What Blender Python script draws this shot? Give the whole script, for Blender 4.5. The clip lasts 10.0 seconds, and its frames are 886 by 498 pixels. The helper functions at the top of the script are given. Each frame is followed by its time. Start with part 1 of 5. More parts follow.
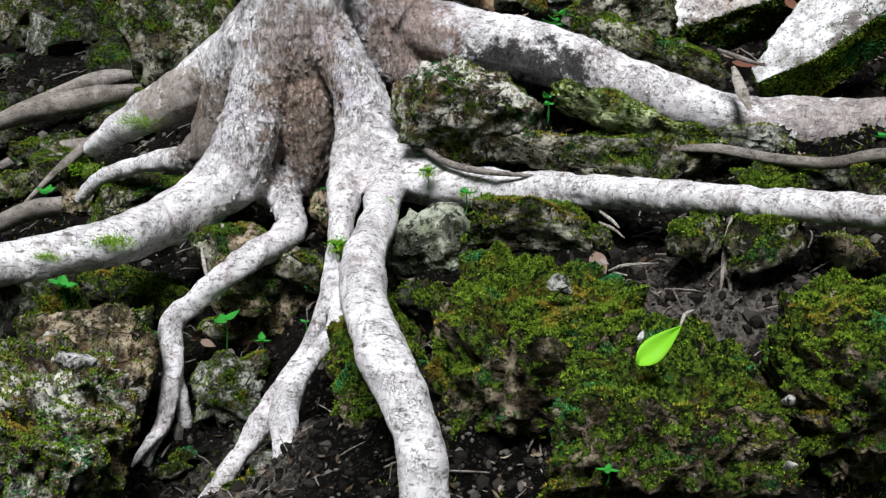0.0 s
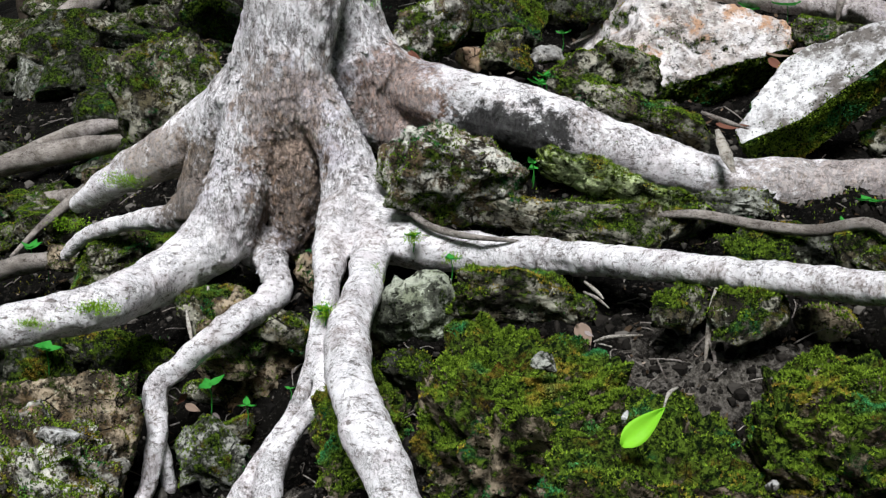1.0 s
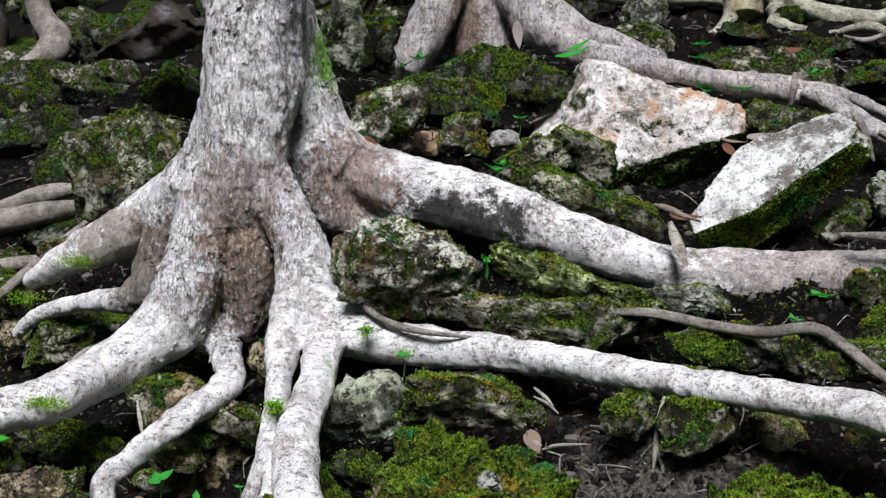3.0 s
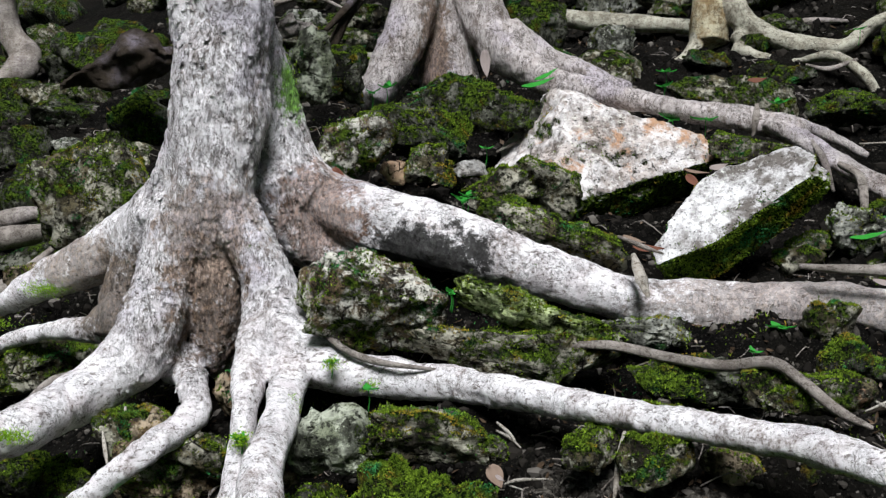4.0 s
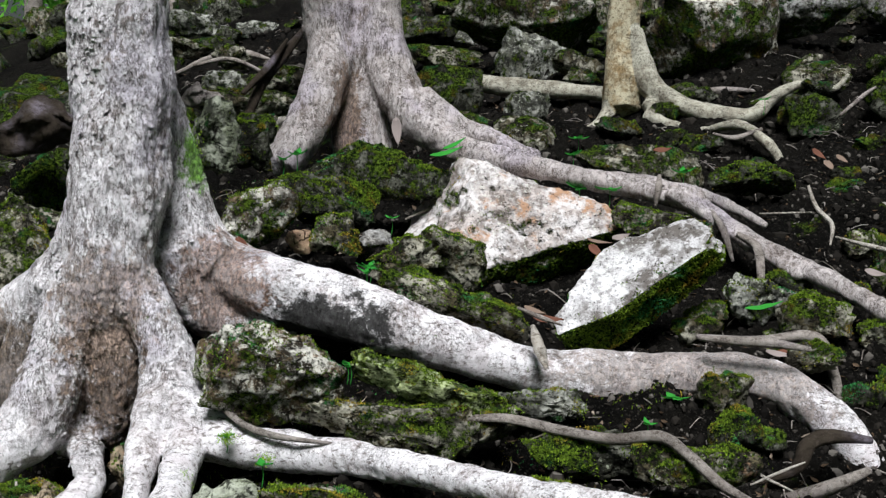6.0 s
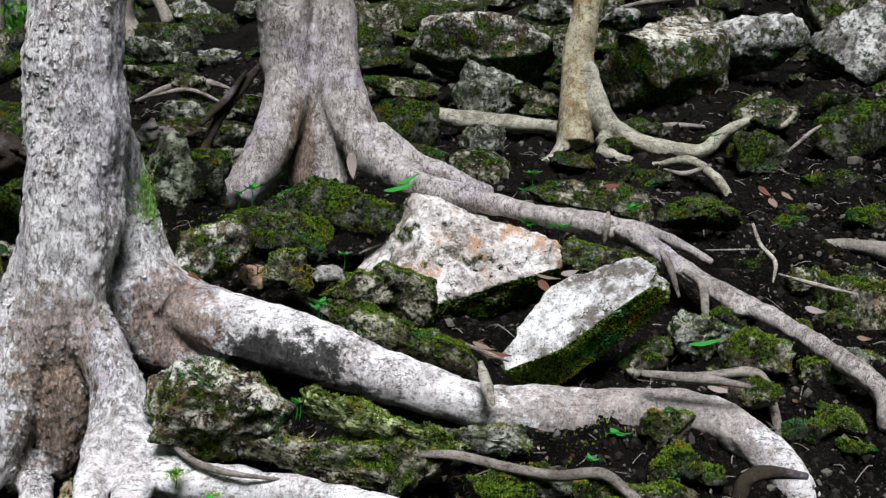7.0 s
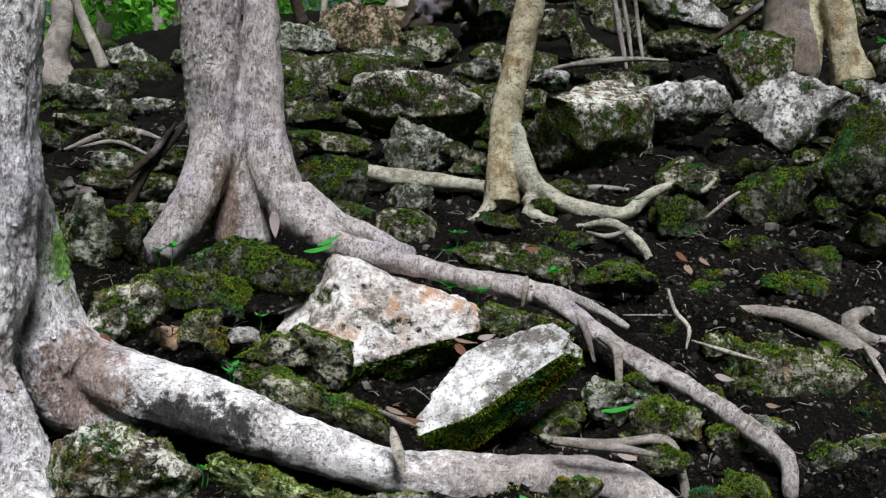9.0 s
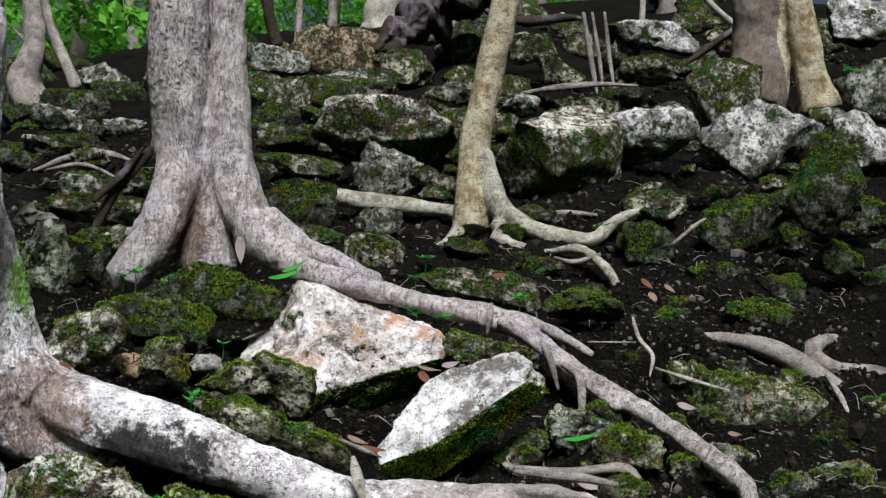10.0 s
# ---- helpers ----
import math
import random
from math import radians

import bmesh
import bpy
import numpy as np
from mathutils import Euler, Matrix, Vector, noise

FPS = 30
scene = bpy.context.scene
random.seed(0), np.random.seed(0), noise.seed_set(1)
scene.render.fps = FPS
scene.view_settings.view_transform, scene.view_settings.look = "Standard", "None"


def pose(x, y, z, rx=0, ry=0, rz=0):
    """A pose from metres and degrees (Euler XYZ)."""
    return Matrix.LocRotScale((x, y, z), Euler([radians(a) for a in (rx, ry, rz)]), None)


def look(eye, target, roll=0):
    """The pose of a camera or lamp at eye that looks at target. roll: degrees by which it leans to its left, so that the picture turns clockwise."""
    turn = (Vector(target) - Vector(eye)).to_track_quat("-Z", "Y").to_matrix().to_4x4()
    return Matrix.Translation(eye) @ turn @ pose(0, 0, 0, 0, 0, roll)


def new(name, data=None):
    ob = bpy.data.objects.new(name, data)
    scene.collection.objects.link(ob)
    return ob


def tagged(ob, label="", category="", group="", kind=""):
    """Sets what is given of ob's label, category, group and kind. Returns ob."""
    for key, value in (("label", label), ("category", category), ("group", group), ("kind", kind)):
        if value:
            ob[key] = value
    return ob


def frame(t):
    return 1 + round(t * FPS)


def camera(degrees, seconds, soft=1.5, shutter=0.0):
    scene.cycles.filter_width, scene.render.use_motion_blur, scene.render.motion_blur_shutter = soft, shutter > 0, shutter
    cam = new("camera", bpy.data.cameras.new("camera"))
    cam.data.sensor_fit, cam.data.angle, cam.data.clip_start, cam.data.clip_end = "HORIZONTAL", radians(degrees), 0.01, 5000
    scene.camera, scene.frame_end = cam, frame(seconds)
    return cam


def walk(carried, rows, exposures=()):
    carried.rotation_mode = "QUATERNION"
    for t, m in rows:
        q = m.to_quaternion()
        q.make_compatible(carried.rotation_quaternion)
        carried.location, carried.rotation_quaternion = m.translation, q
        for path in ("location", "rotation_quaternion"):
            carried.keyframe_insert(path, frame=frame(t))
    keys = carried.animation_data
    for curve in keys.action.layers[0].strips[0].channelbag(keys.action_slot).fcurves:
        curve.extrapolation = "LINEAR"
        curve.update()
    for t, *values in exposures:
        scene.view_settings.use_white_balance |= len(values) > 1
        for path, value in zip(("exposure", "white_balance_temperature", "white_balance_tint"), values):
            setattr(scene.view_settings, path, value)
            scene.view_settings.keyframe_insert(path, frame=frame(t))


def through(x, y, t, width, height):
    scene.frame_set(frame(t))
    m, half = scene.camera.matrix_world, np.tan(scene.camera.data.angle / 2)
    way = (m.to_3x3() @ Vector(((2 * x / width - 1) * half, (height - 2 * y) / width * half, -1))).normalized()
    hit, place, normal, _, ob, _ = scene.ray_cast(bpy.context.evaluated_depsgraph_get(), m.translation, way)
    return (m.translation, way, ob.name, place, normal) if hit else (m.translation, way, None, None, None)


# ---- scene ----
cam = camera(43.4, 10.0, soft=1.3)
METRES, EYE, TILT, LEAN, TURN = 0.9, 0.9, -14.0, 0.0, 0.0
ROWS = [
    (0.0, 0.0, 0.0, 0.0, 0.0, 0.0, -0.0),
    (0.5, 0.0093, -0.0029, 0.0725, -0.22, 0.67, 0.11),
    (1.0, 0.0124, -0.0041, 0.1283, -0.57, 1.51, 0.03),
    (1.5, 0.0238, 0.0087, 0.1887, -0.88, 2.12, -0.06),
    (2.0, 0.0431, 0.014, 0.2594, -1.16, 2.43, -0.13),
    (2.5, 0.058, 0.0025, 0.3098, -1.6, 2.84, -0.28),
    (4.0, 0.0934, -0.0672, 0.4272, -3.59, 3.84, -0.46),
    (4.5, 0.1171, -0.0697, 0.4404, -4.35, 4.48, -0.41),
    (5.0, 0.1551, -0.0765, 0.4586, -5.1, 5.14, -0.36),
    (5.5, 0.1967, -0.095, 0.4806, -5.93, 5.83, -0.39),
    (6.0, 0.235, -0.1193, 0.5084, -6.83, 6.48, -0.39),
    (7.5, 0.3016, -0.2499, 0.5816, -9.6, 8.28, -0.68),
    (8.0, 0.3243, -0.2518, 0.5981, -10.45, 8.95, -0.82),
    (8.5, 0.3549, -0.2637, 0.6199, -11.17, 9.52, -0.94),
    (9.0, 0.3879, -0.293, 0.6421, -11.78, 10.05, -1.05),
    (9.5, 0.415, -0.3115, 0.672, -12.44, 10.5, -1.15),
    (10.0, 0.4485, -0.3232, 0.6848, -12.96, 11.03, -1.1),
]
walk(cam, [(t, pose(0, 0, EYE, TILT, LEAN, TURN) @ pose(METRES * x, METRES * y, METRES * z, 90 + pitch, roll, yaw)) for t, x, y, z, yaw, pitch, roll in ROWS])
from mathutils import kdtree

# ---- world and light: soft daylight under an open canopy ----
world = bpy.data.worlds.new("sky")
scene.world = world
world.use_nodes = True
wn = world.node_tree
sky = wn.nodes.new("ShaderNodeTexSky")
sky.sky_type = "NISHITA"
sky.sun_disc = False
sky.dust_density, sky.air_density = 2.5, 1.0
sky.sun_elevation, sky.sun_rotation = radians(57), radians(188)
wn.links.new(sky.outputs[0], wn.nodes["Background"].inputs[0])
wn.nodes["Background"].inputs[1].default_value = 0.017
sun_data = bpy.data.lights.new("sun", "SUN")
sun_data.energy, sun_data.angle, sun_data.color = 5.0, radians(22), (0.94, 0.97, 1.0)
sun = new("sun", sun_data)
sun.matrix_world = look((-0.3, -1.0, 7.8), (0.4, 4.0, 0.0))
scene.view_settings.exposure = 0.4


# ---- node materials ----
class Nodes:
    """A small builder for node materials."""

    def __init__(self, name, rough=0.85):
        self.mat = bpy.data.materials.new(name)
        self.mat.use_nodes = True
        self.tree = self.mat.node_tree
        self.out = self.tree.nodes["Principled BSDF"]
        self.out.inputs["Roughness"].default_value = rough
        self.out.inputs["Specular IOR Level"].default_value = 0.045

    def node(self, kind, **values):
        n = self.tree.nodes.new(kind)
        for key, value in values.items():
            n.inputs[key.replace("_", " ")].default_value = value
        return n

    def link(self, a, b):
        self.tree.links.new(a, b)

    def coord(self, spread=9.0, stretch=(1, 1, 1)):
        """Object space, moved at random from object to object."""
        tc = self.tree.nodes.new("ShaderNodeTexCoord")
        info = self.tree.nodes.new("ShaderNodeObjectInfo")
        mul = self.tree.nodes.new("ShaderNodeVectorMath")
        mul.operation = "MULTIPLY_ADD"
        mul.inputs[1].default_value = (spread, spread * 1.7, spread * 0.6)
        self.link(info.outputs["Random"], mul.inputs[0])
        self.link(tc.outputs["Object"], mul.inputs[2])
        scl = self.tree.nodes.new("ShaderNodeVectorMath")
        scl.operation = "MULTIPLY"
        scl.inputs[1].default_value = stretch
        self.link(mul.outputs[0], scl.inputs[0])
        return scl.outputs[0]

    def noise(self, vec, scale, detail=5.0, rough=0.6, distortion=0.0):
        n = self.node("ShaderNodeTexNoise", Scale=scale, Detail=detail, Roughness=rough, Distortion=distortion)
        self.link(vec, n.inputs["Vector"])
        return n.outputs["Fac"]

    def cells(self, vec, scale, feature="F1", random=1.0):
        n = self.node("ShaderNodeTexVoronoi", Scale=scale, Randomness=random)
        n.feature = feature
        self.link(vec, n.inputs["Vector"])
        return n.outputs["Distance"]

    def math(self, op, a, b=0.0, c=0.0):
        n = self.tree.nodes.new("ShaderNodeMath")
        n.operation = op
        for i, v in enumerate((a, b, c)):
            if isinstance(v, (int, float)):
                n.inputs[i].default_value = v
            else:
                self.link(v, n.inputs[i])
        return n.outputs[0]

    def ramp(self, fac, lo, hi):
        n = self.tree.nodes.new("ShaderNodeMapRange")
        n.interpolation_type = "SMOOTHSTEP"
        self.link(fac, n.inputs[0])
        n.inputs[1].default_value, n.inputs[2].default_value = lo, hi
        return n.outputs[0]

    def mix(self, fac, a, b):
        n = self.tree.nodes.new("ShaderNodeMix")
        n.data_type = "RGBA"
        if isinstance(fac, (int, float)):
            n.inputs[0].default_value = fac
        else:
            self.link(fac, n.inputs[0])
        for i, v in ((6, a), (7, b)):
            if isinstance(v, tuple):
                n.inputs[i].default_value = (*v, 1)
            else:
                self.link(v, n.inputs[i])
        return n.outputs[2]

    def up(self):
        """The z of the surface's normal."""
        g = self.tree.nodes.new("ShaderNodeNewGeometry")
        s = self.tree.nodes.new("ShaderNodeSeparateXYZ")
        self.link(g.outputs["Normal"], s.inputs[0])
        return s.outputs[2]

    def finish(self, colour, height=None, strength=0.5, distance=0.01):
        if isinstance(colour, tuple):
            self.out.inputs["Base Color"].default_value = (*colour, 1)
        else:
            self.link(colour, self.out.inputs["Base Color"])
        if height is not None:
            b = self.node("ShaderNodeBump", Strength=strength, Distance=distance)
            self.link(height, b.inputs["Height"])
            self.link(b.outputs[0], self.out.inputs["Normal"])
        return self.mat


def moss_colour(n, vec):
    """Greens with yellow and rusty patches."""
    a = n.mix(n.ramp(n.noise(vec, 60, 4, 0.7), 0.42, 0.62), (0.004, 0.01, 0.002), (0.1, 0.16, 0.018))
    b = n.mix(n.ramp(n.noise(vec, 8, 4), 0.55, 0.72), a, n.mix(n.ramp(n.noise(vec, 75, 4, 0.8), 0.42, 0.62), (0.03, 0.02, 0.004), (0.2, 0.14, 0.02)))
    return n.mix(n.ramp(n.noise(vec, 5.3, 2), 0.58, 0.7), b, n.mix(n.ramp(n.noise(vec, 90, 4, 0.8), 0.42, 0.62), (0.008, 0.03, 0.008), (0.04, 0.18, 0.05)))


def rock_material(name, pale, mid, dark, moss, lean, rust=0.0, pitted=1.0):
    """Weathered limestone: moss is the cover from 0 to 1, lean says how far it keeps to tops (+) or to sides and undersides (-)."""
    n = Nodes(name, 0.9)
    vec = n.coord()
    big, fine = n.noise(vec, 6, 6, 0.65), n.noise(vec, 30, 6, 0.68)
    pits = n.cells(vec, 55)
    crack = n.cells(n.coord(9.0, (1, 1, 1.6)), 9, "DISTANCE_TO_EDGE")
    stone = n.mix(n.ramp(big, 0.4, 0.58), dark, pale)
    stone = n.mix(n.ramp(n.noise(vec, 15, 6, 0.75), 0.48, 0.58), stone, mid)
    stone = n.mix(n.math("MULTIPLY", n.ramp(n.noise(vec, 18, 6, 0.7), 0.53, 0.62), pitted), stone, dark)
    stone = n.mix(n.math("MULTIPLY", n.ramp(fine, 0.53, 0.63), pitted), stone, dark)
    lichen = n.math("MULTIPLY", n.ramp(n.noise(vec, 48, 6, 0.75), 0.56, 0.62), n.ramp(n.noise(vec, 4.4, 3), 0.45, 0.6))
    stone = n.mix(n.math("MULTIPLY", lichen, 0.75), stone, n.mix(0.35, pale, (0.62, 0.68, 0.5)))
    if rust:
        stone = n.mix(n.ramp(n.noise(vec, 5.1, 6, 0.7), 0.68 - rust * 0.11, 0.78 - rust * 0.11), stone, n.mix(fine, (0.5, 0.32, 0.22), (0.32, 0.17, 0.09)))
    stone = n.mix(n.math("MULTIPLY", n.ramp(pits, 0.22, 0.08), n.math("MULTIPLY", n.ramp(big, 0.62, 0.42), pitted)), stone, (0.02, 0.018, 0.016))
    solid = 1.0 if pitted > 0.9 else 0.0
    seams = n.math("MULTIPLY", n.ramp(crack, 0.035, 0.0), n.ramp(n.noise(vec, 9, 5), 0.5, 0.6))
    stone = n.mix(n.math("MULTIPLY", seams, solid), stone, (0.015, 0.013, 0.011))
    height = n.math("ADD", n.math("MULTIPLY", fine, 0.8), n.math("MULTIPLY", n.ramp(pits, 0.05, 0.3), 0.35))
    height = n.math("SUBTRACT", height, n.math("MULTIPLY", seams, 0.6 * solid))
    cover = n.math("ADD", n.noise(vec, 7, 10, 0.82), n.math("MULTIPLY", n.up(), lean))
    mask = n.ramp(cover, 0.79 - moss * 0.55, 0.86 - moss * 0.55)
    tufts = n.math("ADD", n.noise(vec, 120, 3, 0.7), n.noise(vec, 40, 2))
    colour = n.mix(mask, stone, moss_colour(n, vec))
    relief = n.math("ADD", height, n.math("MULTIPLY", mask, tufts))
    return n.finish(colour, relief, 1.0, 0.022)


ROCK = {
    "moss": rock_material("mossy_limestone", (0.38, 0.36, 0.29), (0.1, 0.085, 0.05), (0.018, 0.016, 0.012), 0.53, 0.06, 0.35),
    # dark stone, deepened further so its colour carries canopy shade on the right slope
    "dark": rock_material("dark_shaded_mossy_limestone", (0.13, 0.13, 0.105), (0.036, 0.036, 0.026), (0.009, 0.009, 0.007), 0.55, 0.06),
    "grey": rock_material("grey_limestone", (0.36, 0.36, 0.32), (0.14, 0.14, 0.11), (0.03, 0.03, 0.025), 0.5, 0.0),
    "white": rock_material("pale_limestone", (0.56, 0.55, 0.54), (0.3, 0.285, 0.265), (0.08, 0.074, 0.068), 0.5, -0.1),
    "brown": rock_material("brown_limestone", (0.34, 0.27, 0.19), (0.1, 0.068, 0.036), (0.022, 0.018, 0.013), 0.48, 0.02, 0.7),
    "crown": rock_material("pale_crowned_limestone", (0.54, 0.52, 0.46), (0.11, 0.08, 0.045), (0.022, 0.018, 0.013), 0.54, -0.1, 0.5),
    "sage": rock_material("sage_grey_limestone", (0.38, 0.4, 0.32), (0.2, 0.22, 0.15), (0.04, 0.042, 0.032), 0.42, 0.0),
    "lime": rock_material("green_lichened_limestone", (0.42, 0.48, 0.25), (0.16, 0.21, 0.05), (0.022, 0.028, 0.01), 0.48, 0.05),
    "tan": rock_material("tan_stone", (0.55, 0.38, 0.25), (0.42, 0.27, 0.17), (0.3, 0.2, 0.14), 0.0, 0.0),
    "boulder": rock_material("boulder_moss", (0.3, 0.24, 0.17), (0.07, 0.05, 0.03), (0.014, 0.012, 0.009), 0.58, 0.12, 0.3),
    "slab": rock_material("bleached_limestone", (0.7, 0.685, 0.69), (0.56, 0.54, 0.545), (0.13, 0.115, 0.105), 0.7, -0.55, 0.0, 0.5),
    "pink": rock_material("rusty_pale_limestone", (0.66, 0.62, 0.615), (0.5, 0.44, 0.415), (0.15, 0.125, 0.11), 0.64, -0.3, 1.2, 0.55),
}


def near(n, vec, centre, size):
    """1 at centre, falling to 0 at the rim of an ellipsoid."""
    sub = n.tree.nodes.new("ShaderNodeVectorMath")
    sub.operation = "SUBTRACT"
    sub.inputs[1].default_value = centre
    n.link(vec, sub.inputs[0])
    div = n.tree.nodes.new("ShaderNodeVectorMath")
    div.operation = "DIVIDE"
    div.inputs[1].default_value = size
    n.link(sub.outputs[0], div.inputs[0])
    length = n.tree.nodes.new("ShaderNodeVectorMath")
    length.operation = "LENGTH"
    n.link(div.outputs[0], length.inputs[0])
    return n.math("SUBTRACT", 1.0, length.outputs["Value"])


def bark_material(name, pale, mid, brown, plates=1.0, moss=0.25, stretch=(1, 1, 0.45), axis=None, stains=()):
    """Bark of flaking plates; axis: the foot of a trunk, away from which the plates give way to smooth root bark."""
    n = Nodes(name, 0.88)
    vec, flat = n.coord(0.0, stretch), n.coord(0.0)
    bent = n.node("ShaderNodeTexNoise", Scale=30.0, Detail=6.0, Roughness=0.75)
    n.link(vec, bent.inputs["Vector"])
    push = n.tree.nodes.new("ShaderNodeVectorMath")
    push.operation = "MULTIPLY_ADD"
    push.inputs[1].default_value = (0.05, 0.05, 0.05)
    n.link(bent.outputs["Color"], push.inputs[0])
    n.link(vec, push.inputs[2])
    bentvec = push.outputs[0]
    hair = n.cells(bentvec, 95, "DISTANCE_TO_EDGE")
    layer = n.math("MULTIPLY", n.noise(bentvec, 21, 5, 0.62), 11.0)
    shed, edge = n.math("FLOOR", layer), n.math("FRACT", layer)
    tone = n.math("FRACT", n.math("MULTIPLY", shed, 0.618))
    fleck, warp = n.noise(vec, 80, 7, 0.8), n.noise(flat, 8, 6, 0.7)
    # smooth root bark: bleached, with grimy patches, dark specks and fine cracks across
    smooth = n.mix(n.ramp(warp, 0.36, 0.54), mid, pale)
    knots = n.noise(flat, 26, 7, 0.8)
    smooth = n.mix(n.math("MULTIPLY", n.ramp(knots, 0.52, 0.64), 0.5), smooth, n.mix(0.5, brown, mid))
    streak = n.noise(n.coord(0.0, (0.36, 0.7, 1)), 70, 7, 0.8, 0.5)
    smooth = n.mix(n.math("MULTIPLY", n.ramp(streak, 0.54, 0.59), 0.8), smooth, n.mix(0.4, brown, (0.04, 0.03, 0.025)))
    smooth = n.mix(n.math("MULTIPLY", n.ramp(fleck, 0.54, 0.62), 0.6), smooth, n.mix(0.5, brown, (0.03, 0.025, 0.02)))
    grime = n.ramp(n.noise(flat, 4.3, 9, 0.82), 0.52, 0.6)
    smooth = n.mix(n.math("MULTIPLY", grime, 0.75), smooth, n.mix(n.ramp(fleck, 0.4, 0.6), mid, brown))
    lines = n.math("MULTIPLY", n.ramp(hair, 0.06, 0.0), n.ramp(n.noise(flat, 11, 5, 0.7), 0.46, 0.58))
    smooth = n.mix(n.math("MULTIPLY", lines, 0.8), smooth, (0.06, 0.048, 0.04))
    # flaking plates: pale scales parted by dark cracks, brown where a scale has dropped
    flaky = n.mix(n.ramp(n.math("ADD", tone, n.math("MULTIPLY", warp, 0.8)), 0.25, 0.75), mid, pale)
    flaky = n.mix(n.math("MULTIPLY", n.ramp(n.noise(flat, 2.3, 5), 0.5, 0.62), 0.45), flaky, (0.52, 0.46, 0.58))
    patchy = n.noise(flat, 3.6, 7, 0.75)
    dropped = n.ramp(n.math("ADD", n.math("MULTIPLY", tone, 0.4), patchy), 0.75, 0.86)
    flaky = n.mix(n.math("MULTIPLY", dropped, 0.85), flaky, n.mix(n.ramp(fleck, 0.4, 0.6), n.mix(0.5, mid, brown), brown))
    flaky = n.mix(n.math("MULTIPLY", n.ramp(fleck, 0.55, 0.66), 0.6), flaky, brown)
    gaps = n.math("MULTIPLY", n.ramp(edge, 0.3, 0.04), n.ramp(n.noise(flat, 19, 6, 0.75), 0.43, 0.54))
    flaky = n.mix(n.math("MULTIPLY", gaps, 0.85), flaky, (0.07, 0.052, 0.042))
    dash = n.ramp(n.noise(n.coord(0.0, (1, 1, 0.4)), 62, 7, 0.75, 0.4), 0.53, 0.6)
    flaky = n.mix(n.math("MULTIPLY", dash, 0.6), flaky, (0.12, 0.092, 0.078))
    flaky = n.mix(n.math("MULTIPLY", lines, 0.7), flaky, (0.08, 0.06, 0.05))
    amount = plates
    if axis:
        here = near(n, flat, (*axis, 0.9), (0.62, 0.62, 1.6))
        amount = n.ramp(n.math("ADD", here, n.math("MULTIPLY", n.noise(flat, 6, 4), 0.5)), 0.3, 0.62)
    colour = n.mix(amount, smooth, flaky)
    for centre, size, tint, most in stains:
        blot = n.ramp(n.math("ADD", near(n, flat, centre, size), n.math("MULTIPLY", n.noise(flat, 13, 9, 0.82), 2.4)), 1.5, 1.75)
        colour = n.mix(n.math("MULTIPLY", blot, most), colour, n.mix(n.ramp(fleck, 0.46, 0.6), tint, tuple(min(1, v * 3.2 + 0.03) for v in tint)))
    fissures = n.math("MULTIPLY", n.math("MAXIMUM", gaps, lines), n.math("MULTIPLY", n.math("ADD", amount, 0.25), 0.65))
    colour = n.mix(fissures, colour, (0.05, 0.037, 0.03))
    green = n.ramp(n.noise(flat, 5.5, 7, 0.75), 0.69 - moss * 0.1, 0.73 - moss * 0.1)
    colour = n.mix(n.math("MULTIPLY", green, 0.85), colour, n.mix(fleck, (0.04, 0.07, 0.01), (0.15, 0.24, 0.03)))
    scales = n.math("ADD", n.math("MULTIPLY", shed, 0.3), n.math("MULTIPLY", n.ramp(edge, 0.0, 0.25), 0.3))
    height = n.math("ADD", n.math("MULTIPLY", n.math("MULTIPLY", scales, 0.75), amount), n.math("MULTIPLY", fleck, 0.6))
    height = n.math("SUBTRACT", height, n.math("ADD", n.math("MULTIPLY", lines, 0.3), n.math("MULTIPLY", n.math("MULTIPLY", dash, 0.35), amount)))
    return n.finish(colour, n.math("ADD", height, n.math("SUBTRACT", n.math("MULTIPLY", warp, 0.5), n.math("ADD", knots, n.math("MULTIPLY", streak, 0.6)))), 1.0, 0.01)


BARK = bark_material("pale_flaking_bark", (0.9, 0.865, 0.885), (0.74, 0.68, 0.7), (0.16, 0.115, 0.09), 1.0, 0.28, (1, 1, 0.55), (-0.48, 4.15), (
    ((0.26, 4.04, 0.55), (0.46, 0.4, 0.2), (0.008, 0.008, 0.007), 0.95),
    ((-0.5, 4.12, 0.36), (0.3, 0.4, 0.5), (0.1, 0.062, 0.038), 0.85),
    ((-0.5, 4.0, 0.62), (0.3, 0.4, 0.36), (0.2, 0.145, 0.115), 0.65),
    ((-0.87, 4.2, 0.32), (0.32, 0.4, 0.32), (0.07, 0.05, 0.034), 0.85),
    ((-0.12, 4.22, 0.66), (0.3, 0.4, 0.36), (0.13, 0.075, 0.052), 0.75),
    ((1.7, 3.95, 0.36), (0.95, 0.6, 0.45), (0.15, 0.12, 0.105), 0.72),
    ((-1.0, 4.5, 0.4), (0.5, 0.4, 0.25), (0.13, 0.095, 0.07), 0.7),
    ((-0.24, 4.4, 1.12), (0.12, 0.25, 0.2), (0.09, 0.22, 0.014), 0.9),
))
BARK_BROWN = bark_material("grey_brown_bark", (0.64, 0.58, 0.57), (0.42, 0.36, 0.34), (0.12, 0.085, 0.062), 0.85, 0.0, (1, 1, 0.4), None, (((0.36, 5.85, 1.25), (0.16, 0.4, 0.5), (0.09, 0.055, 0.035), 0.8),))
